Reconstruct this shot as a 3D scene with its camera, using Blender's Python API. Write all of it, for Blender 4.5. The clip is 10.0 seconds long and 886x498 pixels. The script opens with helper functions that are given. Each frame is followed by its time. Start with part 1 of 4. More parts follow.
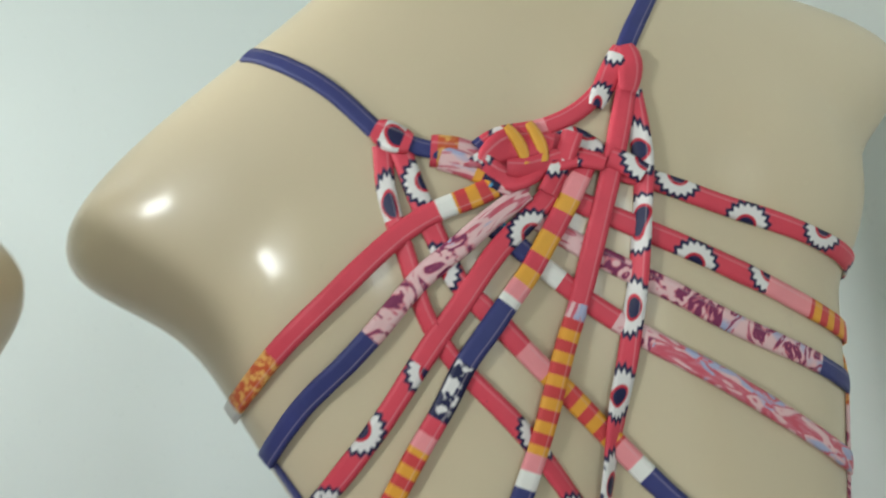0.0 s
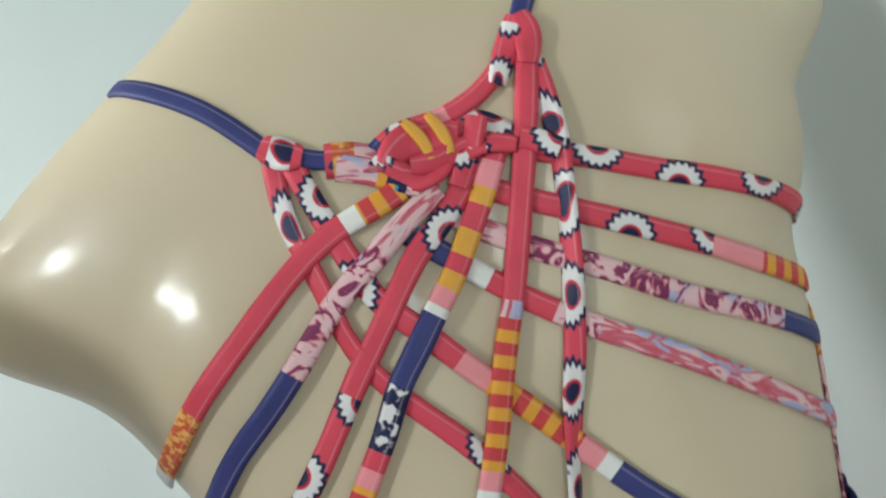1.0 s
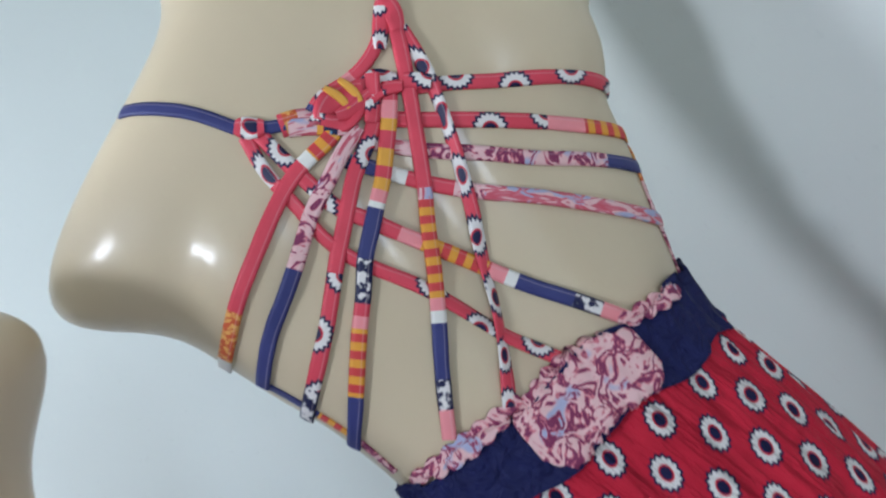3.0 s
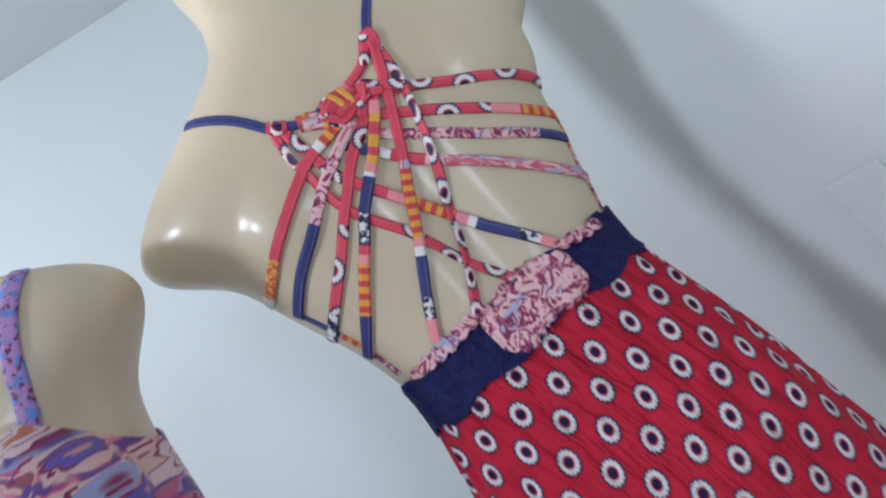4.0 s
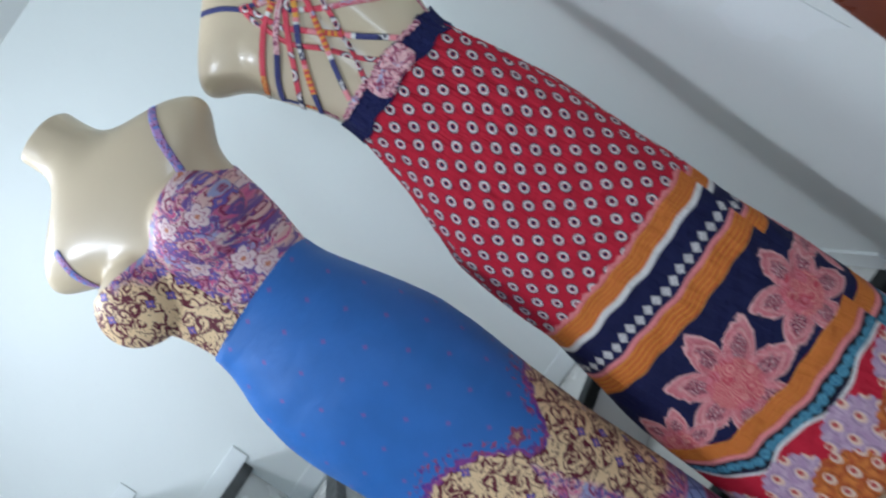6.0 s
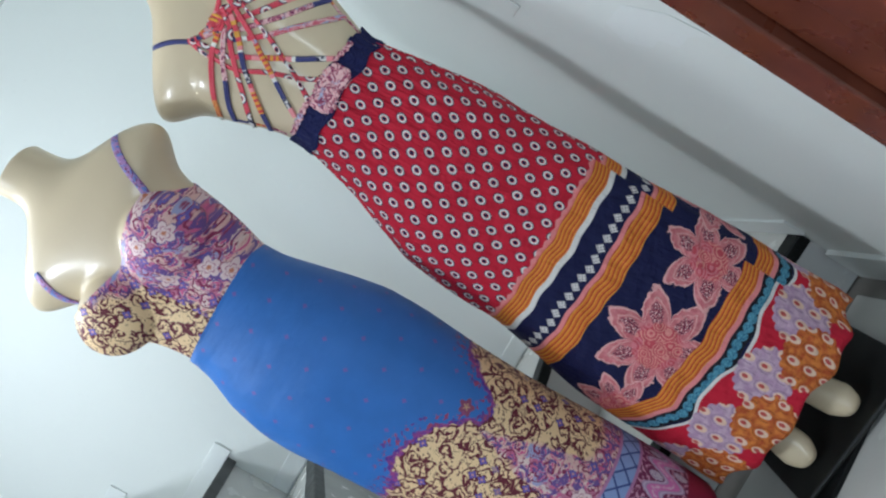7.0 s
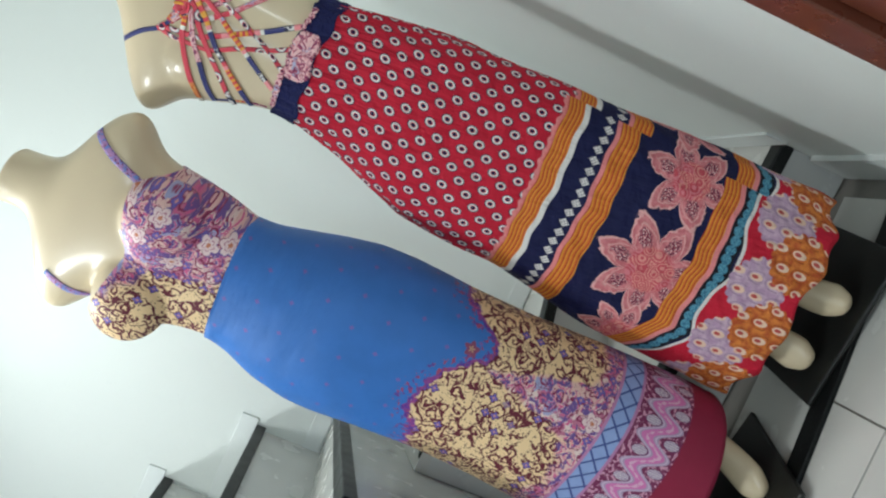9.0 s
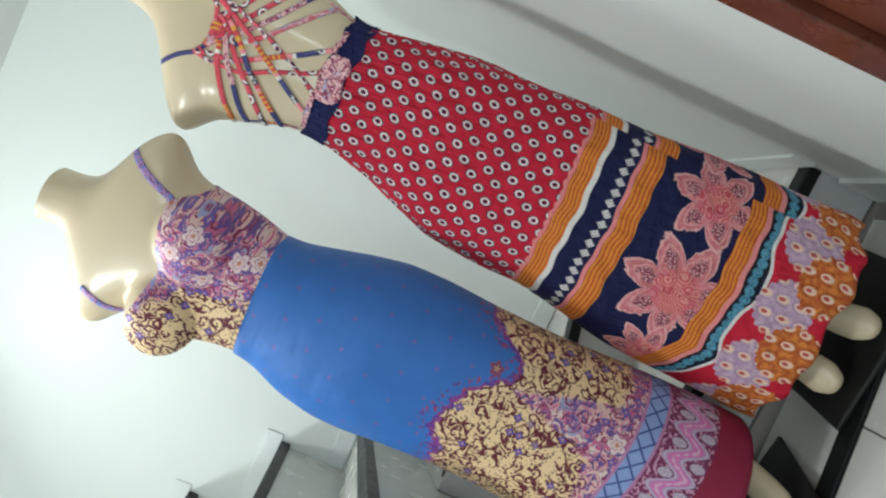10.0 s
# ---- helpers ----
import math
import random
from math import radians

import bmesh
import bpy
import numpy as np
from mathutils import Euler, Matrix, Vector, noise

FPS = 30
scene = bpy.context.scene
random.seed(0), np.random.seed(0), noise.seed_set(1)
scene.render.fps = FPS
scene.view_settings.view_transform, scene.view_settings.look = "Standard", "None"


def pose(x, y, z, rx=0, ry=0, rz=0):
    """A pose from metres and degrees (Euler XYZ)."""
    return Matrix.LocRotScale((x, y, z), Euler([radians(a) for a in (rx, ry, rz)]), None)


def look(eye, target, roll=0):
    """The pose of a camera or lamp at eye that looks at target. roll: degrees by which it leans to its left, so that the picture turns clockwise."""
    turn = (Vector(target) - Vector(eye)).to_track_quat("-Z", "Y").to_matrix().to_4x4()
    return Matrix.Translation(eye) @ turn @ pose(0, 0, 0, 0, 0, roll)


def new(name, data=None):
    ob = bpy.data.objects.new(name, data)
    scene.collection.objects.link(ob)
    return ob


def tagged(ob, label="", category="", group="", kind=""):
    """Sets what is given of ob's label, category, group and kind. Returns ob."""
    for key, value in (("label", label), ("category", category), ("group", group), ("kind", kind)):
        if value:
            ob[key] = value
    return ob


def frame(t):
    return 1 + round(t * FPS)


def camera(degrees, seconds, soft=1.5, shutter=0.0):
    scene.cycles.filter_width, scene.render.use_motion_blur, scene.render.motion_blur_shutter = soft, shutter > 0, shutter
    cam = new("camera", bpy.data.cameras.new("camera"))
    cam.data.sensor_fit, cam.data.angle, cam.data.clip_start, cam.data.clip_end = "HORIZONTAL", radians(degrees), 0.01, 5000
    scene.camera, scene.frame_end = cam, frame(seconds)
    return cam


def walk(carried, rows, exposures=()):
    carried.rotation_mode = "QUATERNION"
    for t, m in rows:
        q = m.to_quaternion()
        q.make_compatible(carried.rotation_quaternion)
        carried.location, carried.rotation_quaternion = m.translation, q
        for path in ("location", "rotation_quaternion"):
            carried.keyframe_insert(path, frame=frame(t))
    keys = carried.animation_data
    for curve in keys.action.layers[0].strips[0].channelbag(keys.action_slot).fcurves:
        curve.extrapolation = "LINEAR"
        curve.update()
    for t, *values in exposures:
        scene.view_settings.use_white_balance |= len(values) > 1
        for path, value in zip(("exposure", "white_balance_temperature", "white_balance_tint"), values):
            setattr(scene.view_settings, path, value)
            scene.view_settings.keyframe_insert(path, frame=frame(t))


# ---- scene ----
cam = camera(61.92, 10.0, soft=2.2, shutter=0.5)
PATH = [
    (0, (-0.0106, 0.0298, 1.3265), (0.1682, 2.0075, 1.5652), -16.76),
    (0.5, (0.0091, 0.0579, 1.3314), (0.2291, 2.0255, 1.6144), -19.96),
    (1, (0.0202, 0.0544, 1.3271), (0.2300, 2.0337, 1.5227), -26.35),
    (1.5, (0.0227, 0.0386, 1.3180), (0.2110, 2.0236, 1.4732), -31.17),
    (2, (0.0195, 0.0093, 1.3118), (0.2610, 1.9929, 1.3978), -33.36),
    (2.5, (0.0100, -0.0389, 1.3064), (0.2908, 1.9413, 1.3214), -36.55),
    (2.7, (0.0079, -0.0544, 1.3002), (0.2669, 1.9288, 1.3065), -37.99),
    (3.8, (-0.0362, -0.2109, 1.2074), (0.2341, 1.7603, 1.4115), -44.49),
    (4, (-0.0371, -0.2424, 1.1938), (0.2170, 1.7318, 1.3883), -44.64),
    (4.5, (-0.0163, -0.3780, 1.1490), (0.1152, 1.6143, 1.2651), -46.76),
    (5, (0.0309, -0.5612, 1.0978), (-0.1524, 1.4268, 1.2170), -50.08),
    (5.5, (0.0996, -0.7359, 1.0383), (-0.2722, 1.2292, 1.0264), -53.33),
    (6, (0.1423, -0.8587, 1.0093), (-0.3004, 1.0883, 0.8943), -55.43),
    (6.2, (0.1610, -0.8962, 0.9941), (-0.2753, 1.0476, 0.8175), -56.91),
    (7.5, (0.2254, -1.0104, 0.9783), (-0.2412, 0.9265, 0.8036), -61.72),
    (8, (0.2347, -1.0261, 0.9649), (-0.2819, 0.8957, 0.7659), -65.64),
    (8.5, (0.2352, -1.0287, 0.9536), (-0.3033, 0.8846, 0.7316), -66.81),
    (9, (0.2331, -1.0225, 0.9557), (-0.3224, 0.8853, 0.7280), -66.74),
    (9.5, (0.2380, -1.0310, 0.9580), (-0.3125, 0.8812, 0.7574), -66.73),
    (10, (0.2373, -1.0358, 0.9640), (-0.3007, 0.8844, 0.8123), -66.20),
]
EXPOSURES = [(0, 0.26, 6120, 4), (1.5, 0.27, 5820, 6), (2.5, 0.25, 5560, 9), (4.0, 0.26, 5450, 16), (5.5, 0.22, 5370, 13), (7.5, 0.33, 5720, 7), (10.0, 0.45, 6050, 5)]
walk(cam, [(t, look(eye, target, roll)) for t, eye, target, roll in PATH], EXPOSURES)
from mathutils.bvhtree import BVHTree

# ---- world, lamps ----
world = bpy.data.worlds.new("world")
scene.world = world
world.use_nodes = True
world.node_tree.nodes["Background"].inputs[0].default_value = (0.75, 0.85, 0.9, 1)
world.node_tree.nodes["Background"].inputs[1].default_value = 0.15


def area(name, eye, target, sx, sy, watts, colour):
    data = bpy.data.lights.new(name, "AREA")
    data.shape, data.size, data.size_y, data.energy, data.color = "RECTANGLE" if sy > sx else "ELLIPSE", sx, sy, watts, colour
    ob = new(name, data)
    ob.matrix_world = look(eye, target)
    return ob


# a lamp over the stairs, a ceiling lamp behind the camera, daylight from a window behind it
area("stair_light", (-1.20, 0.28, 2.13), (0.1, 0.34, 1.1), 0.26, 0.26, 9.5, (1.0, 0.98, 0.93))
area("ceiling_light", (-1.90, -1.15, 2.08), (-0.2, 0.4, 1.0), 0.40, 0.40, 20.0, (1.0, 0.99, 0.96))
area("window_light", (0.40, -2.6, 1.20), (-0.2, 0.4, 0.9), 0.28, 0.6, 9.0, (0.90, 0.96, 1.0))


# ---- node helpers ----
class Val:
    """A value socket of a node tree, with arithmetic."""

    def __init__(self, tree, sock):
        self.tree, self.sock = tree, sock

    def op(self, kind, *others, clamp=False):
        node = self.tree.nodes.new("ShaderNodeMath")
        node.operation, node.use_clamp = kind, clamp
        for i, v in enumerate((self, *others)):
            if isinstance(v, Val):
                self.tree.links.new(v.sock, node.inputs[i])
            else:
                node.inputs[i].default_value = v
        return Val(self.tree, node.outputs[0])

    def __add__(self, o): return self.op("ADD", o)
    def __radd__(self, o): return self.op("ADD", o)
    def __sub__(self, o): return self.op("SUBTRACT", o)
    def __rsub__(self, o): return (self * -1.0).op("ADD", o)
    def __mul__(self, o): return self.op("MULTIPLY", o)
    def __rmul__(self, o): return self.op("MULTIPLY", o)
    def __truediv__(self, o): return self.op("DIVIDE", o)
    def fract(self): return self.op("FRACT")
    def floor(self): return self.op("FLOOR")
    def sin(self): return self.op("SINE")
    def cos(self): return self.op("COSINE")
    def abs(self): return self.op("ABSOLUTE")
    def sqrt(self): return self.op("SQRT")
    def atan2(self, o): return self.op("ARCTAN2", o)
    def mn(self, o): return self.op("MINIMUM", o)
    def mx(self, o): return self.op("MAXIMUM", o)

    def over(self, edge, soft):
        """1 where the value is over edge, 0 below, with a soft step."""
        return ((self - edge) / soft).op("ADD", 0.5, clamp=True)

    def under(self, edge, soft):
        return ((self * -1.0 + edge) / soft).op("ADD", 0.5, clamp=True)

    def within(self, lo, hi, soft):
        return self.over(lo, soft) * self.under(hi, soft)


class Mat:
    def __init__(self, name, rough=0.6, spec=0.4, coat=0.0, metal=0.0):
        self.mat = bpy.data.materials.new(name)
        self.mat.use_nodes = True
        self.tree = self.mat.node_tree
        self.bsdf = self.tree.nodes["Principled BSDF"]
        self.bsdf.inputs["Roughness"].default_value = rough
        self.bsdf.inputs["Specular IOR Level"].default_value = spec
        self.bsdf.inputs["Coat Weight"].default_value = coat
        self.bsdf.inputs["Metallic"].default_value = metal
        self.coord = self.tree.nodes.new("ShaderNodeTexCoord")

    def link(self, a, b):
        self.tree.links.new(a, b)

    def uv(self):
        sep = self.tree.nodes.new("ShaderNodeSeparateXYZ")
        self.link(self.coord.outputs["UV"], sep.inputs[0])
        return Val(self.tree, sep.outputs[0]), Val(self.tree, sep.outputs[1])

    def random(self):
        return Val(self.tree, self.tree.nodes.new("ShaderNodeObjectInfo").outputs["Random"])

    def vec(self, x, y, z=0.0):
        n = self.tree.nodes.new("ShaderNodeCombineXYZ")
        for i, v in enumerate((x, y, z)):
            if isinstance(v, Val):
                self.link(v.sock, n.inputs[i])
            else:
                n.inputs[i].default_value = v
        return n.outputs[0]

    def noise(self, scale, detail=3, vec=None, distortion=0.0):
        n = self.tree.nodes.new("ShaderNodeTexNoise")
        n.inputs["Scale"].default_value, n.inputs["Detail"].default_value = scale, detail
        n.inputs["Distortion"].default_value = distortion
        self.link(vec or self.coord.outputs["Object"], n.inputs["Vector"])
        return Val(self.tree, n.outputs[0])

    def cells(self, scale, vec, feature="F1"):
        n = self.tree.nodes.new("ShaderNodeTexVoronoi")
        n.feature = feature
        n.inputs["Scale"].default_value = scale
        self.link(vec, n.inputs["Vector"])
        dist = Val(self.tree, n.outputs["Distance"])
        if feature != "F1":
            return dist, None
        sep = self.tree.nodes.new("ShaderNodeSeparateColor")
        self.link(n.outputs["Color"], sep.inputs[0])
        return dist, Val(self.tree, sep.outputs[0])

    def scroll(self, scale, u, v):
        """Distance and angle round the heart of each cell, and the cell's random number."""
        n = self.tree.nodes.new("ShaderNodeTexVoronoi")
        n.voronoi_dimensions = "2D"
        n.inputs["Scale"].default_value, n.inputs["Randomness"].default_value = scale, 0.8
        self.link(self.vec(u, v), n.inputs["Vector"])
        at = self.tree.nodes.new("ShaderNodeSeparateXYZ")
        self.link(n.outputs["Position"], at.inputs[0])
        x, y = u - Val(self.tree, at.outputs[0]), v - Val(self.tree, at.outputs[1])
        sep = self.tree.nodes.new("ShaderNodeSeparateColor")
        self.link(n.outputs["Color"], sep.inputs[0])
        return (x * x + y * y).sqrt(), y.atan2(x), Val(self.tree, sep.outputs[0])

    def mix(self, fac, a, b):
        n = self.tree.nodes.new("ShaderNodeMix")
        n.data_type = "RGBA"
        if isinstance(fac, Val):
            self.link(fac.sock, n.inputs[0])
        else:
            n.inputs[0].default_value = fac
        for sock, v in ((n.inputs[6], a), (n.inputs[7], b)):
            if isinstance(v, tuple):
                sock.default_value = (*v, 1)
            else:
                self.link(v, sock)
        return n.outputs[2]

    def bump(self, height, strength=0.2, distance=0.002):
        n = self.tree.nodes.new("ShaderNodeBump")
        n.inputs["Strength"].default_value, n.inputs["Distance"].default_value = strength, distance
        self.link(height.sock, n.inputs["Height"])
        self.link(n.outputs[0], self.bsdf.inputs["Normal"])

    def roughness(self, val):
        self.link(val.sock, self.bsdf.inputs["Roughness"])

    def done(self, col):
        if isinstance(col, tuple):
            self.bsdf.inputs["Base Color"].default_value = (*col, 1)
        else:
            self.link(col, self.bsdf.inputs["Base Color"])
        return self.mat


RED, NAVY, WHITE = (0.57, 0.017, 0.044), (0.011, 0.013, 0.062), (0.80, 0.77, 0.74)
ORANGE, YELLOW, PINK = (0.72, 0.21, 0.03), (0.74, 0.36, 0.05), (0.80, 0.27, 0.28)
BLUE, CREAM, MAROON = (0.050, 0.175, 0.53), (0.84, 0.63, 0.36), (0.13, 0.018, 0.035)


def weave(m, strength=0.12):
    """Cloth relief: fine threads and slow creases."""
    m.bump(m.noise(900, 2) * 0.15 + m.noise(28, 4) * 0.85, strength, 0.006)


def worn(m, base, amount=0.12, scale=18):
    """Slow tone changes of one base colour."""
    dark = tuple(c * (1 - amount) for c in base)
    light = tuple(min(1, c * (1 + amount)) for c in base)
    return m.mix(m.noise(scale, 4), dark, light)


def wheel(m, col, du, dv, size, teeth=14):
    """A printed wheel: dark scalloped rim, white ring, dark heart, over col; du, dv are metres from its centre."""
    r = (du * du + dv * dv).sqrt()
    a = dv.atan2(du)
    rr = r / size - (a * float(teeth)).cos() * 0.07
    col = m.mix(rr.under(1.12, 0.08), col, NAVY)
    col = m.mix(rr.under(0.92, 0.08), col, WHITE)
    col = m.mix((r / size).under(0.52, 0.06), col, RED)
    col = m.mix((r / size).under(0.40, 0.06), col, NAVY)
    return col


def mat_wall(name, base):
    m = Mat(name, 0.55, 0.3)
    n = m.noise(3, 5)
    col = m.mix(n, tuple(c * 0.94 for c in base), base)
    col = m.mix(m.noise(90, 3).over(0.70, 0.1) * 0.12, col, tuple(c * 0.7 for c in base))
    m.bump(m.noise(60, 5) * 0.6 + m.noise(6, 3) * 0.4, 0.10, 0.004)
    return m.done(col)


def mat_tile(name, base):
    m = Mat(name, 0.2, 0.5)
    col = m.mix(m.noise(7, 5), tuple(c * 0.88 for c in base), base)
    col = m.mix(m.noise(160, 2).over(0.72, 0.1) * 0.12, col, tuple(c * 0.72 for c in base))
    m.roughness(m.noise(12, 4) * 0.25 + 0.12)
    return m.done(col)


def mat_skin():
    m = Mat("shop_mannequin_enamel", 0.42, 0.45, 0.32)
    m.bsdf.inputs["Coat Roughness"].default_value = 0.15
    base = (0.665, 0.555, 0.37)
    col = m.mix(m.noise(9, 4), tuple(c * 0.95 for c in base), base)
    col = m.mix(m.noise(70, 4).over(0.72, 0.06) * 0.10, col, (0.45, 0.37, 0.26))
    m.roughness(m.noise(25, 3) * 0.14 + 0.34)
    m.bump(m.noise(14, 2), 0.04, 0.004)
    return m.done(col)


def mat_granite():
    m = Mat("black_granite", 0.4, 0.2)
    col = m.mix(m.noise(300, 2).over(0.66, 0.1), (0.005, 0.006, 0.006), (0.025, 0.027, 0.027))
    m.roughness(m.noise(20, 4) * 0.3 + 0.2)
    return m.done(col)


def mat_wood():
    m = Mat("dark_red_wood", 0.3, 0.5)
    n = m.noise(9, 5, distortion=1.5)
    col = m.mix(n, (0.055, 0.012, 0.006), (0.17, 0.045, 0.022))
    m.roughness(m.noise(30, 3) * 0.2 + 0.2)
    m.bump(n, 0.1, 0.002)
    return m.done(col)


def mat_plain(name, base, rough=0.6, amount=0.15, scale=30, spec=0.15):
    m = Mat(name, rough, spec)
    weave(m)
    return m.done(worn(m, base, amount, scale))


def mat_gathered(name, base):
    """Cloth drawn together by elastic: short uneven puckers."""
    m = Mat(name, 0.6, 0.2)
    m.bump(m.noise(70, 3, distortion=0.6) + m.noise(900, 2) * 0.05, 0.9, 0.012)
    return m.done(worn(m, base, 0.3, 60))


def mat_skirt_red():
    """Bordered print: wheels on red, wavy orange bands, navy with lotus flowers, beads, scalloped fans at the hem. v is the height."""
    m = Mat("bordered_print_red", 0.6, 0.18)
    u, v = m.uv()
    red = worn(m, RED, 0.16, 40)
    # wheels in a slightly skewed lattice: two steps a and b from one wheel to the next
    (ax, ay), (bx, by) = (0.0203, -0.0259), (-0.0178, -0.0228)
    det = ax * by - bx * ay
    x, y = u - 0.0217, v - 0.9642
    x = x + (m.noise(7, 2) - 0.5) * 0.010
    fa = ((x * by - y * bx) / det + 0.5).fract() - 0.5
    fb = ((y * ax - x * ay) / det + 0.5).fract() - 0.5
    col = wheel(m, red, (fa * ax + fb * bx) * 1.3, fa * ay + fb * by, 0.0102)
    wob = (u * 95.0).sin() * 0.0016 + (u * 41.0 + 1.0).sin() * 0.0016
    h = v + wob
    step = ((u - 0.188).over(0.0, 0.001)) * 0.020          # the print jumps at the side seam
    h = h + step

    def wavy_orange(c, lo, hi):
        n = ((h - lo) / (hi - lo) * 4.5 + (u * 120.0).sin() * 0.10).fract()
        stripe = m.mix(n.within(0.36, 0.62, 0.12), ORANGE, (0.47, 0.045, 0.03))
        stripe = m.mix(n.within(0.02, 0.22, 0.1), stripe, YELLOW)
        return m.mix(h.within(lo, hi, 0.001), c, stripe)

    # lower field in navy
    col = m.mix((h - (u * 300.0).sin() * 0.002).under(0.706, 0.001), col, PINK)
    col = m.mix((h - (u * 420.0).sin() * 0.0012).under(0.700, 0.001), col, (0.78, 0.22, 0.20))
    col = wavy_orange(col, 0.664, 0.697)
    col = m.mix(h.within(0.652, 0.664, 0.001), col, WHITE)
    navy = worn(m, NAVY, 0.25, 40)
    col = m.mix(h.under(0.653, 0.001), col, navy)
    # row of white diamonds
    du = ((u / 0.021).fract() - 0.5) * 0.021
    dia = du.abs() + (h - 0.612).abs() * 0.85
    col = m.mix(dia.under(0.0090, 0.0012), col, WHITE)
    col = m.mix(((u * 900.0).sin() * (h * 900.0).sin()).over(0.35, 0.1) * dia.under(0.0085, 0.001), col, (0.10, 0.08, 0.14))
    col = m.mix(h.within(0.586, 0.597, 0.001), col, PINK)
    col = wavy_orange(col, 0.549, 0.588)
    # lotus flowers: pointed petals with pale rims, speckled hearts, a cluster of coral rosettes
    p = m.vec(u, v)
    speck, tone = m.noise(330, 1, p), m.noise(75, 3, p)
    ros, rid = m.cells(46, m.vec(u + tone * 0.008, v + tone * 0.006))
    curl = (ros * 30.0 + tone * 5.0).sin()
    zone = h.under(0.549, 0.001)
    for cu, cv, size, turn, count in ((-0.035, 0.428, 0.112, 0.75, 7), (0.148, 0.432, 0.092, 0.1, 6), (-0.190, 0.410, 0.080, 0.5, 7), (0.285, 0.45, 0.085, 0.6, 6), (0.46, 0.42, 0.09, 0.1, 7), (-0.42, 0.42, 0.09, 0.2, 6)):
        x, y = u - cu, v - cv
        r = (x * x + y * y).sqrt() + (tone - 0.5) * 0.012
        ang = (y.atan2(x) + turn) * (count / (2 * math.pi)) + (tone - 0.5) * 0.25
        tri = ((ang.fract() - 0.5).abs() * -2.0 + 1.0)
        q = r / ((tri * 0.30 + tri.sqrt() * 0.26 + 0.48) * size)
        col = m.mix(q.under(1.0, 0.02) * zone, col, (0.80, 0.43, 0.42))
        col = m.mix(q.under(0.93, 0.02) * zone, col, m.mix(tone.over(0.5, 0.3), (0.58, 0.15, 0.18), (0.72, 0.27, 0.29)))
        col = m.mix(q.within(0.76, 0.80, 0.02) * zone, col, (0.78, 0.42, 0.40))
        heart = tri.over(0.55, 0.1) * q.within(0.40, 0.72, 0.05) * zone
        col = m.mix(heart * speck.over(0.50, 0.05), col, (0.14, 0.02, 0.06))
        col = m.mix(heart * speck.under(0.40, 0.05), col, (0.80, 0.62, 0.58))
        core = r.under(size * 0.40, 0.006) * zone
        col = m.mix(core, col, m.mix(curl.over(0.1, 0.5), m.mix(rid.over(0.5, 0.1), (0.76, 0.30, 0.27), (0.70, 0.22, 0.26)), (0.60, 0.09, 0.12)))
    # third orange band, beads, white line; they climb at the far seam
    h = h - (u * -1.0 - 0.12).mx(0.0) * 0.40
    col = wavy_orange(col, 0.337, 0.372)
    col = m.mix(h.within(0.328, 0.338, 0.001), col, PINK)
    col = m.mix(h.within(0.298, 0.328, 0.001), col, (0.012, 0.012, 0.02))
    bu = ((u / 0.0185).fract() - 0.5) * 0.0185
    bead = (bu * bu + (h - 0.313) * (h - 0.313)).sqrt()
    col = m.mix(bead.under(0.0098, 0.001), col, m.mix(m.noise(330, 2).over(0.5, 0.3), (0.03, 0.13, 0.24), (0.16, 0.42, 0.55)))
    wav = (u * 33.0).sin() * 0.008
    col = m.mix((h + wav).under(0.301, 0.001), col, WHITE)
    col = m.mix((h + wav).under(0.294, 0.001), col, red)
    # fans of the hem: violet, then orange
    for cv, span, shift, big, ca, cb in ((0.236, 0.132, 0.32, 0.054, (0.50, 0.32, 0.48), (0.64, 0.46, 0.58)), (0.182, 0.146, 0.86, 0.056, (0.50, 0.10, 0.03), (0.72, 0.24, 0.05))):
        x = ((u / span + shift).fract() - 0.5) * span
        y = v - cv
        r = (x * x + y * y).sqrt()
        a = y.atan2(x)
        edge = r / big - (a * 10.0).cos().abs() * 0.10
        fan = edge.under(1.0, 0.03)
        body = m.mix(m.noise(70, 3, p).over(0.5, 0.25), ca, cb)
        ex, ey = ((x / 0.034).fract() - 0.5) * 0.034, ((y / 0.036 + (x / 0.034).floor() * 0.5).fract() - 0.5) * 0.036
        eye = (ex * ex * 1.7 + ey * ey * 0.7).sqrt() + ey * 0.35
        body = m.mix(eye.within(0.0128, 0.0150, 0.001), body, tuple(c * 0.75 for c in ca))
        body = m.mix(eye.under(0.0088, 0.001), body, (0.84, 0.62, 0.48))
        body = m.mix(eye.under(0.0044, 0.001), body, (0.55, 0.10, 0.09))
        col = m.mix(fan, col, body)
    gather = v.over(0.95, 0.35)
    fold = m.noise(1.0, 4, m.vec(u * 46.0 + v * 9.0, v * 9.0)) * (gather * 0.8 + 0.25) + m.noise(1.0, 3, m.vec(u * 16.0 - v * 14.0, v * 20.0)) * 0.4
    m.bump(fold + m.noise(900, 2) * 0.03, 0.9, 0.04)
    return m.done(col)


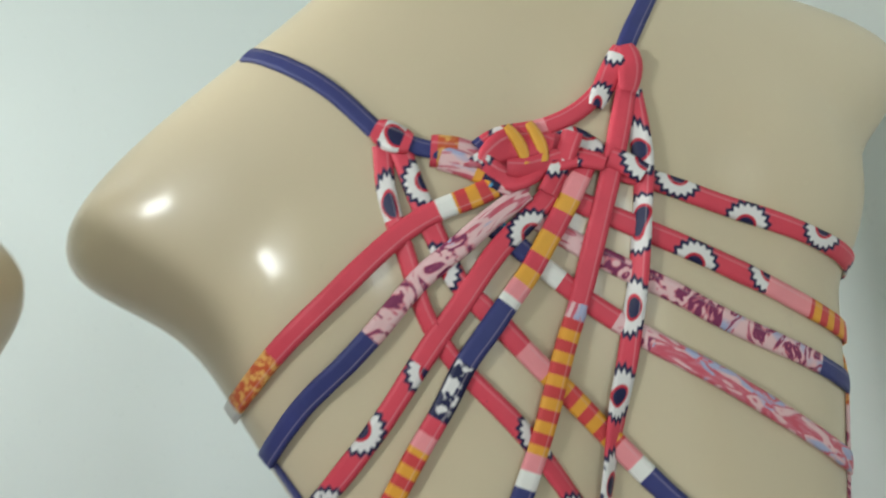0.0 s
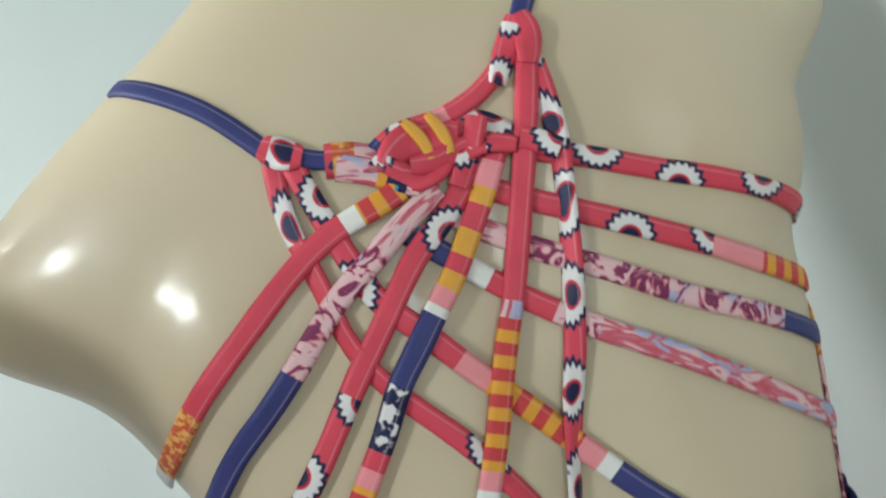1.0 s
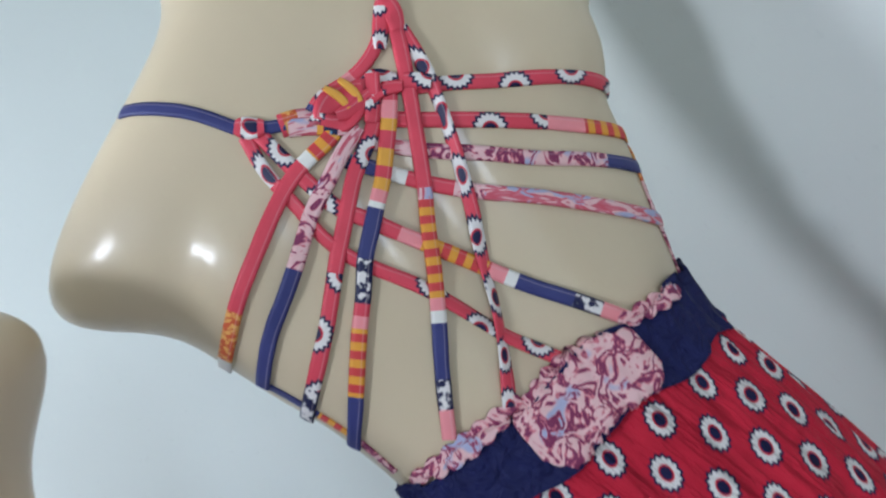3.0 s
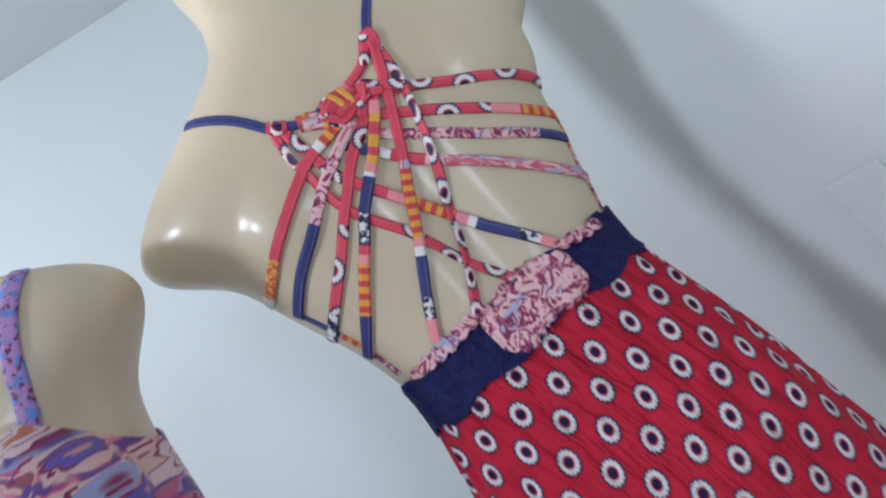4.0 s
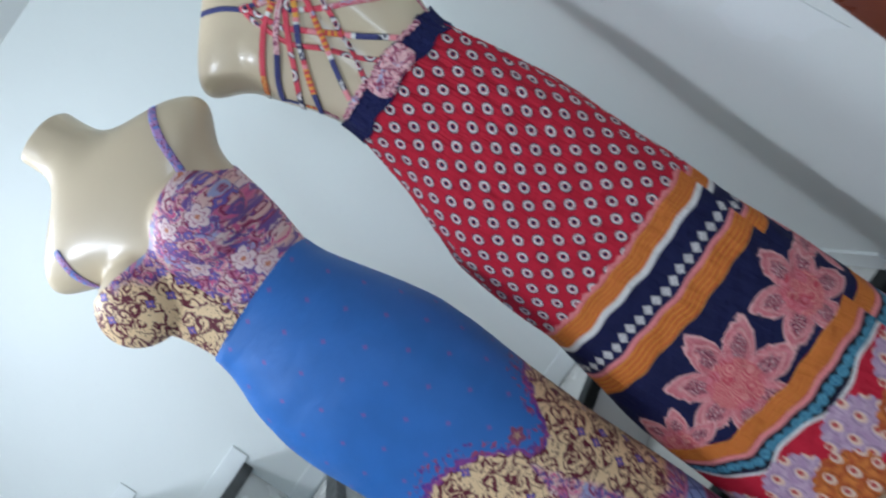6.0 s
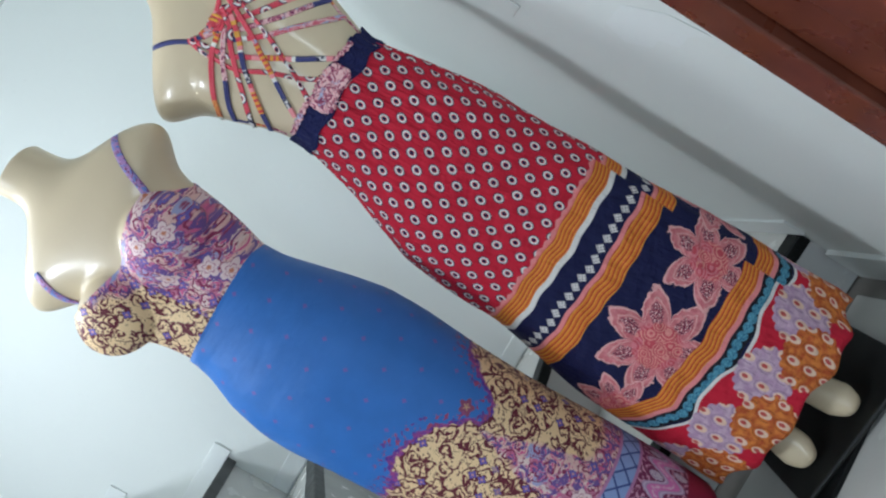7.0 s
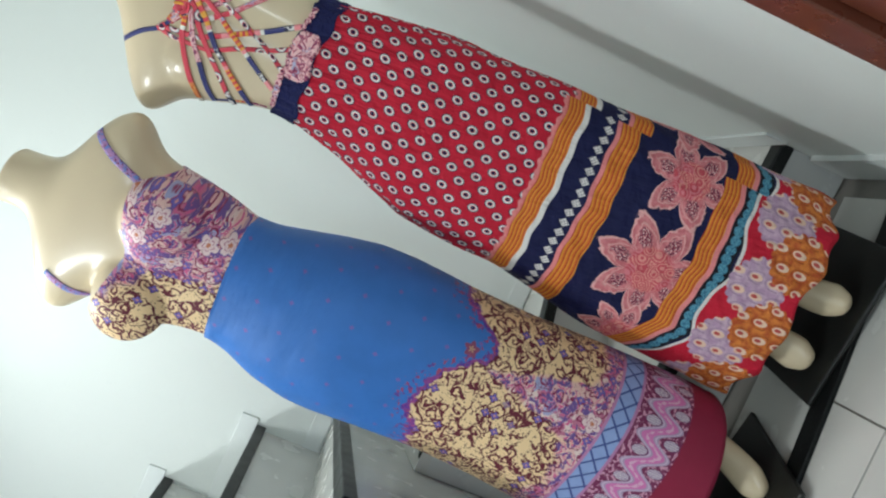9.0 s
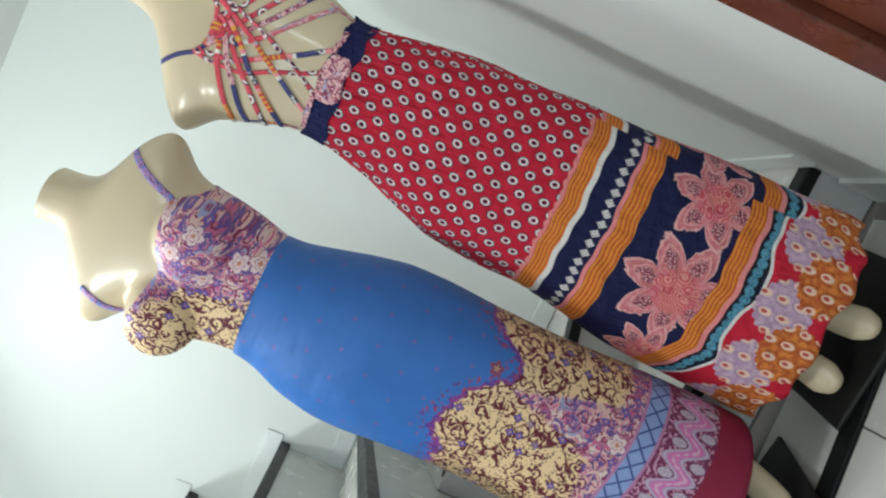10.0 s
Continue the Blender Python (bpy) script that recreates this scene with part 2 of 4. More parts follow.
def paisley(m, u, v, pinkness):
    """Dense scrolling print: cream or rose ground, dark curling scrolls, stems and leaves, pale blossoms, violet buds."""
    p = m.vec(u, v)
    n1, n2, n3 = m.noise(38, 2, p), m.noise(44, 2, m.vec(u + 3.0, v + 1.0)), m.noise(150, 2, m.vec(u + 7.0, v))
    wu, wv = u + (n1 - 0.5) * 0.030, v + (n2 - 0.5) * 0.030
    # a spiral scroll about the heart of each cell, turning either way
    r, a, rnd = m.scroll(33, wu, wv)
    way = rnd.over(0.5, 0.001) * 2.0 - 1.0
    coil = (r * 560.0 + a * way + n1 * 3.0).sin()
    stem, _ = m.cells(33, m.vec(wu, wv), "DISTANCE_TO_EDGE")
    rose = m.mix(rnd.over(0.45, 0.05), (0.74, 0.50, 0.46), m.mix(n1.over(0.5, 0.06), (0.50, 0.17, 0.27), (0.76, 0.62, 0.58)))
    rose = m.mix(rnd.over(0.86, 0.05), rose, (0.36, 0.38, 0.60))
    rose = m.mix(coil.under(-0.55, 0.2) * n2.over(0.45, 0.1), rose, (0.62, 0.12, 0.28))
    col = m.mix(pinkness, CREAM, rose)
    ink = m.mix(pinkness, MAROON, m.mix(n2.over(0.5, 0.05), (0.26, 0.03, 0.10), (0.16, 0.09, 0.30)))
    col = m.mix(coil.over(0.30, 0.25) * r.under(0.0165, 0.002) * rnd.over(0.15, 0.02), col, ink)
    col = m.mix(stem.under(0.065, 0.03) * n2.over(0.50, 0.05), col, ink)
    # leaves and flecks
    col = m.mix(n3.over(0.61, 0.03) * n1.over(0.40, 0.06), col, ink)
    # star-shaped violet buds
    r2, a2, k2 = m.scroll(30, u + 0.31, v + 0.37)
    bud = r2 / ((a2 * 4.0).cos() * 0.25 + 1.0)
    pick = k2.over(0.70, 0.02)
    col = m.mix(bud.under(0.0082, 0.0012) * pick, col, ink)
    col = m.mix(bud.under(0.0066, 0.0012) * pick, col, (0.15, 0.12, 0.45))
    col = m.mix(bud.under(0.0024, 0.001) * pick, col, (0.62, 0.30, 0.30))
    # pale open blossoms with dark-lined petals, on the rose ground
    r3, a3, k3 = m.scroll(19, u + (n3 - 0.5) * 0.008 + 0.9, v + 0.2)
    petal = r3 / ((a3 * 2.5 + k3 * 6.0).cos().abs() * 0.45 + 0.62)
    pick = k3.over(0.66, 0.02) * pinkness
    col = m.mix(petal.under(0.0205, 0.001) * pick, col, ink)
    col = m.mix(petal.under(0.0185, 0.001) * pick, col, (0.76, 0.60, 0.60))
    col = m.mix(petal.within(0.0095, 0.0110, 0.001) * pick, col, (0.40, 0.08, 0.18))
    col = m.mix(petal.under(0.0045, 0.001) * pick, col, (0.55, 0.20, 0.12))
    return col


def mat_skirt_blue():
    m = Mat("bordered_print_blue", 0.45, 0.28)
    u, v = m.uv()
    col = worn(m, BLUE, 0.14, 22)
    du = ((u / 0.062 + (v / 0.058).floor() * 0.5).fract() - 0.5) * 0.062
    dv = ((v / 0.058).fract() - 0.5) * 0.058
    spot = du.abs() + dv.abs() + m.noise(300, 1) * 0.004
    col = m.mix(spot.under(0.0066, 0.004) * 0.42, col, (0.40, 0.06, 0.30))
    # uneven upper edge of the flowered border: a notch between two lobes, rose in the notch, cream in the lobes
    def hump(c, w):
        q = (u - c) / w
        return (q * q * -1.0).op("EXPONENT")
    edge = hump(-0.030, 0.060) * 0.035 - hump(0.125, 0.048) * 0.080 + m.noise(46, 4) * 0.06 + 0.675
    pink = ((u - 0.085).abs() - (v * -1.0 + 0.63) * 0.32 + (m.noise(30, 2) - 0.5) * 0.05).under(0.0, 0.01).mx((v + u * 0.10 + (m.noise(20, 2) - 0.5) * 0.10).under(0.445, 0.02))
    deep = m.noise(70, 3)
    body = paisley(m, u, v, pink)
    col = m.mix((v - edge - 0.012).under(0.0, 0.004), col, m.mix(deep.over(0.5, 0.2), (0.10, 0.04, 0.30), (0.35, 0.07, 0.25)))
    col = m.mix((v - edge).under(0.0, 0.004), col, body)
    sprig = (m.noise(120, 2) + m.noise(30, 1) * 0.35).over(0.76, 0.03) * (v - edge).within(0.0, 0.040, 0.01)
    col = m.mix(sprig, col, m.mix(deep.over(0.5, 0.1), (0.34, 0.07, 0.16), (0.12, 0.06, 0.30)))
    fx, fy = u - 0.108, v - 0.680
    fr = (fx * fx + fy * fy).sqrt() - ((fy.atan2(fx)) * 5.0).cos() * 0.003
    col = m.mix(fr.under(0.013, 0.003), col, (0.26, 0.07, 0.14))
    col = m.mix(fr.under(0.004, 0.002), col, (0.55, 0.36, 0.20))
    # laced ribbon; from here down the print runs a little askew
    w = v + u * 0.13
    col = m.mix(w.within(0.357, 0.408, 0.002), col, (0.50, 0.22, 0.42))
    lace_a, lace_b = (((u + w) * 26.0).fract() - 0.5).abs(), (((u - w) * 26.0).fract() - 0.5).abs()
    rib = m.mix(m.noise(60, 2), (0.24, 0.33, 0.62), (0.33, 0.43, 0.72))
    rib = m.mix(lace_a.under(0.07, 0.04).mx(lace_b.under(0.07, 0.04)), rib, (0.05, 0.08, 0.28))
    col = m.mix(w.within(0.363, 0.402, 0.002), col, rib)
    # a winding mauve ribbon with pale bulbs on a dark ground
    low = w.under(0.357, 0.002)
    wave = ((u / 0.062 * 2 * math.pi).sin() * 0.020 + w - 0.302).abs()
    og = m.mix(m.noise(130, 2, m.vec(u, v)).over(0.55, 0.04), (0.19, 0.03, 0.10), (0.62, 0.32, 0.44))
    og = m.mix(wave.under(0.024, 0.002), og, (0.44, 0.34, 0.50))
    og = m.mix(wave.within(0.017, 0.020, 0.002), og, (0.66, 0.52, 0.66))
    og = m.mix(wave.under(0.013, 0.002), og, (0.66, 0.20, 0.48))
    og = m.mix((wave + m.noise(140, 1) * 0.02 - 0.01).under(0.003, 0.002), og, (0.74, 0.46, 0.62))
    gx = ((u / 0.031).fract() - 0.5) * 0.031
    gy = w - 0.302 + (((u / 0.031).floor() * 0.5).fract() - 0.25) * 0.104
    bulb = (gx * gx * 2.6 + gy * gy).sqrt() + gy * 0.35
    og = m.mix(bulb.under(0.0155, 0.001), og, (0.16, 0.03, 0.12))
    og = m.mix(bulb.under(0.0135, 0.001), og, m.mix((gx * 1500.0).cos().over(0.2, 0.5), (0.34, 0.24, 0.40), (0.74, 0.68, 0.70)))
    col = m.mix(low, col, og)
    mar = worn(m, (0.27, 0.016, 0.055), 0.1, 30)
    col = m.mix(w.under(0.252, 0.001), col, mar)
    crease = m.noise(1.0, 4, m.vec(u * 4.0 + v * 3.0, v * 10.0)) * (v.over(0.98, 0.30) * 0.8 + 0.2)
    m.bump(crease + m.noise(900, 2) * 0.03 + m.noise(28, 4) * 0.04, 0.45, 0.035)
    return m.done(col)


def mat_bodice():
    m = Mat("scrolling_flower_print", 0.5, 0.3)
    u, v = m.uv()
    pink = (u * 9.0 + (v - 1.23) * 9.0 + (m.noise(16, 2) - 0.5) * 1.6 + 0.10).over(0.0, 0.25)
    col = paisley(m, u, v, pink)
    lilac = (m.noise(13, 2, m.vec(u + 5.0, v)) + (v - 1.27) * 3.0).over(0.75, 0.06) * pink
    swirl = ((u * 110.0 - v * 230.0) + m.noise(22, 2) * 10.0).sin()
    col = m.mix(lilac * swirl.over(0.0, 0.5), col, (0.36, 0.40, 0.68))
    col = m.mix(lilac * swirl.under(-0.5, 0.3), col, (0.64, 0.26, 0.46))
    weave(m, 0.2)
    return m.done(col)


def mat_strap(kind):
    """Narrow piped strap; u runs along it in metres, v across from -1 to 1."""
    m = Mat("strap_" + kind, 0.5, 0.35)
    u, v = m.uv()
    ph = m.random() * 0.3
    cloth = (0.68, 0.065, 0.10)
    if kind == "red":
        col = worn(m, cloth, 0.12, 60)
    elif kind == "wheel":
        col = wheel(m, worn(m, cloth, 0.12, 60), (((u + ph) / 0.036).fract() - 0.5) * 0.036, v * 0.0048 + ((((u + ph) / 0.072).fract() - 0.5).over(0.0, 0.001) - 0.5) * 0.0120, 0.0100, 18)
    elif kind == "navy":
        col = worn(m, (0.040, 0.046, 0.175), 0.2, 60)
    elif kind == "navyflower":
        n = m.noise(170, 2)
        col = m.mix(n.over(0.50, 0.06) * v.abs().under(0.8, 0.2), NAVY, WHITE)
    elif kind == "stripes":
        col = m.mix((u / 0.0098).fract().over(0.5, 0.06), (0.62, 0.055, 0.06), (0.80, 0.37, 0.04))
    elif kind == "ember":
        n = m.noise(260, 2)
        col = m.mix(n.over(0.52, 0.1), (0.60, 0.10, 0.03), (0.82, 0.45, 0.12))
    elif kind == "scallop":
        col = wheel(m, worn(m, cloth, 0.12, 60), (((u + ph + m.noise(30, 1) * 0.02) / 0.036).fract() - 0.5) * 0.0216, v * 0.0048 + (m.noise(40, 1) - 0.5) * 0.012, 0.0072, 16)
    elif kind == "yellow":
        col = worn(m, (0.80, 0.40, 0.05), 0.12, 60)
    elif kind == "pink":
        col = worn(m, (0.85, 0.30, 0.32), 0.1, 60)
    elif kind == "white":
        col = worn(m, (0.84, 0.82, 0.76), 0.08, 60)
    elif kind == "teal":
        n = m.noise(260, 2)
        col = m.mix(n.over(0.55, 0.08), NAVY, (0.10, 0.34, 0.55))
    elif kind == "bluepaisley":
        n = m.noise(140, 2)
        col = m.mix(n.over(0.5, 0.1), (0.16, 0.26, 0.62), (0.46, 0.26, 0.52))
        col = m.mix(m.noise(260, 1).over(0.6, 0.05), col, (0.20, 0.03, 0.12))
    else:                                                    # paisley
        along = m.vec(u * 42.0, v * 0.8, ph * 40.0)
        n, k = (m.noise(75, 3, distortion=0.8), m.noise(38, 2)) if kind == "paisley" else (m.noise(1.0, 2, along, 0.6), m.noise(0.8, 2, along))
        w = (n * 30.0).sin()
        col = m.mix(w.over(0.0, 0.6), (0.62, 0.17, 0.22), (0.80, 0.52, 0.52))
        col = m.mix(w.under(-0.60 if kind == "paisley" else -0.85, 0.2), col, (0.22, 0.03, 0.10) if kind == "paisley" else (0.60, 0.10, 0.14))
        col = m.mix(k.over(0.64 if kind == "paisley" else 0.56, 0.05) * w.over(-0.3, 0.3), col, (0.42, 0.44, 0.62))
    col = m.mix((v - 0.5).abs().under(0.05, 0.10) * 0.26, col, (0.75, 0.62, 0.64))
    m.bump(m.noise(300, 3) * 0.5 + v.abs().under(0.86, 0.1) * 0.5, 0.3, 0.0015)
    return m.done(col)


SKIN, GRANITE, WOOD = mat_skin(), mat_granite(), mat_wood()
WALL = mat_wall("painted_plaster", (0.70, 0.74, 0.71))
CEILING = mat_wall("white_ceiling_paint", (0.84, 0.85, 0.84))
SKIRTING = mat_wall("white_skirting", (0.72, 0.76, 0.74))
TILE, RISER = mat_tile("glazed_floor_tile", (0.62, 0.62, 0.58)), mat_tile("grey_riser_tile", (0.62, 0.63, 0.61))
GROUT = mat_plain("grey_grout", (0.22, 0.21, 0.19), 0.9)
BASE = mat_plain("black_scuffed_base", (0.010, 0.011, 0.010), 0.45, 0.4, 14, 0.5)
SKIRT_RED, SKIRT_BLUE, BODICE = mat_skirt_red(), mat_skirt_blue(), mat_bodice()
NAVY_CLOTH = mat_gathered("navy_cloth", (0.013, 0.016, 0.085))
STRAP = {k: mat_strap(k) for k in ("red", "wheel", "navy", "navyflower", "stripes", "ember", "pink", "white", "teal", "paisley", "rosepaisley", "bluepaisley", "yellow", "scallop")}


# ---- mesh helpers ----
def link_mesh(name, bm, materials, parent=None, smooth=True):
    me = bpy.data.meshes.new(name)
    bm.normal_update()
    bm.to_mesh(me)
    bm.free()
    for mt in materials if isinstance(materials, (list, tuple)) else (materials,):
        me.materials.append(mt)
    for p in me.polygons:
        p.use_smooth = smooth
    ob = new(name, me)
    ob.parent = parent
    return ob


def part(name, bm, material, parent, label="", smooth=True):
    ob = link_mesh(name, bm, material, parent, smooth)
    return tagged(ob, label) if label else ob


def prism(pts, z0, z1, bevel=0.0):
    """A bmesh prism over a plan polygon (anticlockwise)."""
    bm = bmesh.new()
    f = bm.faces.new([bm.verts.new((x, y, z0)) for x, y in pts])
    r = bmesh.ops.extrude_face_region(bm, geom=[f])
    bmesh.ops.translate(bm, vec=(0, 0, z1 - z0), verts=[v for v in r["geom"] if isinstance(v, bmesh.types.BMVert)])
    bmesh.ops.recalc_face_normals(bm, faces=bm.faces)
    if bevel:
        bmesh.ops.bevel(bm, geom=list(bm.edges), offset=bevel, segments=2, affect="EDGES", profile=0.5)
    return bm


def at_height(table, z):
    t = sorted(table)
    zs = [r[0] for r in t]
    return [float(np.interp(z, zs, [r[k] for r in t])) for k in range(1, 5)]


def smooth_rows(table, count, z0, z1):
    """Rows of a section table at even heights, softened along the height."""
    zs = np.linspace(z0, z1, count)
    rows = np.array([at_height(table, z) for z in zs])
    for _ in range(3):
        pad = np.vstack([rows[:1], rows, rows[-1:]])
        rows = pad[:-2] * 0.25 + pad[1:-1] * 0.5 + pad[2:] * 0.25
    return zs, rows


def loft(bm, table, count, z0, z1, seg, cy, power=2.4, ripple=None, caps=True):
    """Rings of rounded sections, with uv in metres: u round the ring from the side that faces -y, v the height."""
    uvl = bm.loops.layers.uv.verify()
    zs, rows = smooth_rows(table, count, z0, z1)
    rings, us = [], []
    for z, (l, r, a, b) in zip(zs, rows):
        cx, hw, ring, arc, pts = (l + r) / 2, (r - l) / 2, [], [], []
        for i in range(seg + 1):
            th = 2 * math.pi * i / seg - math.pi          # 0 faces -y
            s, c = math.sin(th), -math.cos(th)
            x = cx + hw * math.copysign(abs(s) ** (2 / power), s)
            d = (cy - a) if c < 0 else (b - cy)
            y = cy + d * math.copysign(abs(c) ** (2 / power), c)
            zz = z
            if ripple:
                k, dz = ripple(th, z)
                x, y, zz = cx + (x - cx) * (1 + k), cy + (y - cy) * (1 + k), z + dz
            pts.append((x, y, zz))
        length = np.concatenate([[0], np.cumsum([math.dist(p, q) for p, q in zip(pts, pts[1:])])])
        us.append(length - length[seg // 2])
        ring = [bm.verts.new(p) for p in pts[:-1]]
        rings.append(ring)
    for j in range(count - 1):
        for i in range(seg):
            k = (i + 1) % seg
            f = bm.faces.new((rings[j][i], rings[j][k], rings[j + 1][k], rings[j + 1][i]))
            for lp, (jj, ii) in zip(f.loops, ((j, i), (j, i + 1), (j + 1, i + 1), (j + 1, i))):
                lp[uvl].uv = (us[jj][ii], zs[jj])
    if caps:
        bm.faces.new(rings[0][::-1])
        bm.faces.new(rings[-1])
    bmesh.ops.recalc_face_normals(bm, faces=bm.faces)
    return rings


def ball(bm, centre, radii, turn=0.0):
    m = pose(*centre, 0, 0, turn) @ Matrix.Diagonal((*radii, 1))
    bmesh.ops.create_uvsphere(bm, u_segments=24, v_segments=14, radius=1, matrix=m)


def tube(bm, rows, seg=20):
    """A limb of round sections: rows of centre and two radii."""
    rings = [[bm.verts.new((x + rx * math.cos(2 * math.pi * i / seg), y + ry * math.sin(2 * math.pi * i / seg), z)) for i in range(seg)] for x, y, z, rx, ry in rows]
    for p, q in zip(rings, rings[1:]):
        for i in range(seg):
            k = (i + 1) % seg
            bm.faces.new((p[i], p[k], q[k], q[i]))
    bm.faces.new(rings[0][::-1])
    bm.faces.new(rings[-1])


def fuse(ob, voxel=0.005, rounds=6):
    """Weld overlapping forms into one skin and keep the result as plain mesh."""
    md = ob.modifiers.new("weld", "REMESH")
    md.mode, md.voxel_size, md.use_smooth_shade = "VOXEL", voxel, True
    sm = ob.modifiers.new("soften", "SMOOTH")
    sm.factor, sm.iterations = 0.5, rounds
    bpy.context.view_layer.update()
    dg = bpy.context.evaluated_depsgraph_get()
    me = bpy.data.meshes.new_from_object(ob.evaluated_get(dg))
    mats = list(ob.data.materials)
    ob.modifiers.clear()
    ob.data = me
    me.materials.clear()
    for mt in mats:
        me.materials.append(mt)
    for p in me.polygons:
        p.use_smooth = True
    return ob


# ---- structure: a room set askew to the dresses; its corner, and its two directions ----
CORNER = Vector((0.142, 1.321))
EX, EY = Vector((0.978, 0.208)), Vector((-0.208, 0.978))


def plan(a, b):
    p = CORNER + EX * a + EY * b
    return (p.x, p.y)


def slab(name, a0, a1, b0, b1, z0, z1, material, label, category, kind="structure", bevel=0.0, parent=None):
    bm = prism([plan(a0, b0), plan(a1, b0), plan(a1, b1), plan(a0, b1)], z0, z1, bevel)
    ob = link_mesh(name, bm, material, parent, smooth=False)
    return tagged(ob, label, category, kind=kind)


LEFT, FRONT, TOP = -3.2, -4.0, 2.23
slab("wall_north", LEFT - 0.15, 0.15, 0.0, 0.15, -0.1, 2.9, WALL, "pale green-white painted plaster wall above the winding stairs", "wall")
slab("wall_east", 0.0, 0.15, FRONT, 0.0, -0.1, 2.9, WALL, "pale painted plaster wall beside the dark wooden door", "wall")
slab("wall_west", LEFT - 0.15, LEFT, FRONT, 0.0, -0.1, 2.9, WALL, "plain pale painted wall", "wall")
slab("wall_south", LEFT - 0.15, 0.15, FRONT - 0.15, FRONT, -0.1, 2.9, WALL, "plain pale painted wall", "wall")
slab("ceiling", LEFT, 0.0, FRONT, 0.0, TOP, TOP + 0.12, CEILING, "plain white painted ceiling", "ceiling")
floor = slab("floor", LEFT, 0.0, FRONT, 0.0, -0.12, -0.004, GROUT, "white glazed square floor tiles with grey joints", "floor")

# winding stairs about a newel point, each step with a black granite nosing
NEWEL = Vector((-0.77, 0.50))


def out_to_wall(deg):
    """Where a line from the newel point meets the north or east wall."""
    d = Vector((math.cos(radians(deg)), math.sin(radians(deg))))
    best = 9.0
    for n, off in ((EX, 0.0), (EY, 0.0)):
        k = d.dot(n)
        if k > 1e-6:
            best = min(best, ((CORNER - NEWEL).dot(n) + off) / k)
    return NEWEL + d * best, d


# wall end and inner end of each nosing, and the tread's height
STEPS = [(out_to_wall(7.0)[0], NEWEL, 0.17), (out_to_wall(50.0)[0], NEWEL, 0.375), (out_to_wall(82.0)[0], NEWEL, 0.585), (Vector((-1.011, 1.076)), Vector((-0.612, 0.11)), 0.79),
         (Vector((-1.16, 1.044)), Vector((-0.90, 0.09)), 1.005), (Vector((-1.421, 0.989)), Vector((-1.20, 0.03)), 1.21), (Vector((-1.69, 0.932)), Vector((-1.50, -0.03)), 1.41)]
for i, (p, p_in, z) in enumerate(STEPS):
    q, q_in, _ = STEPS[i + 1] if i + 1 < len(STEPS) else (Vector((-1.95, 0.876)), Vector((-1.75, -0.08)), 0)
    turn_here = i == 0
    d = (p - p_in).normalized()
    pts = [p_in + d * (0.12 if p_in == NEWEL else 0.0), p] + ([CORNER] if turn_here else []) + [q, q_in + (q - q_in).normalized() * (0.12 if q_in == NEWEL else 0.0)]
    if i == 2:
        pts[-1] = NEWEL + (q - NEWEL).normalized() * 0.12
    step = tagged(new("stair_step"), "winder stair step with pale tread, grey riser and black granite nosing", "stair step", "winding stairs", "structure")
    part("riser", prism([tuple(v) for v in pts], 0.0, z - 0.030), RISER, step, "grey tiled riser", False)
    part("tread", prism([tuple(v) for v in pts], z - 0.030, z), TILE, step, "pale tiled tread", False)
    n = Vector((d.y, -d.x))
    s, e = pts[0], p
    nose = [s - n * 0.035, s + n * 0.014, e + n * 0.014, e - n * 0.035]
    part("nosing", prism([tuple(v) for v in nose], z - 0.028, z + 0.004, 0.004), GRANITE, step, "polished black granite nosing", False)
    # skirting that follows the step along the wall
    chain = [p] + ([CORNER] if turn_here else []) + [q]
    for s, e in zip(chain, chain[1:]):
        dr = (e - s).normalized()
        w = Vector((-dr.y, dr.x))
        s2 = s - dr * 0.035
        part("skirting", prism([tuple(s2), tuple(e), tuple(e + w * 0.007), tuple(s2 + w * 0.007)], z + 0.0045, z + 0.060, 0.002), SKIRTING, step, "white skirting board", False)

slab("baseboard", -0.012, 0.0, FRONT, -0.72, 0.0005, 0.10, SKIRTING, "low white skirting along the wall", "baseboard")

# dark wooden door in the east wall
door = tagged(new("door_1"), "closed dark red-brown varnished wooden door with a wide frame", "door", kind="structure")


def door_piece(name, b0, b1, out, z0, z1, label=""):
    bm = prism([plan(-out, b0), plan(-0.0005, b0), plan(-0.0005, b1), plan(-out, b1)], z0, z1, 0.004)
    return part(name, bm, WOOD, door, label, False)


door_piece("jamb", -1.46, -1.382, 0.030, 0.0, 2.06)
door_piece("jamb", -2.34, -2.25, 0.030, 0.0, 2.06)
door_piece("lintel", -2.245, -1.465, 0.030, 1.97, 2.06)
leaf = door_piece("leaf", -2.248, -1.462, 0.014, 0.004, 1.968)
for z0, z1 in ((0.15, 0.85), (1.0, 1.85)):
    for b0, b1 in ((-2.16, -1.90), (-1.81, -1.55)):
        door_piece("panel", b0, b1, 0.022, z0, z1)

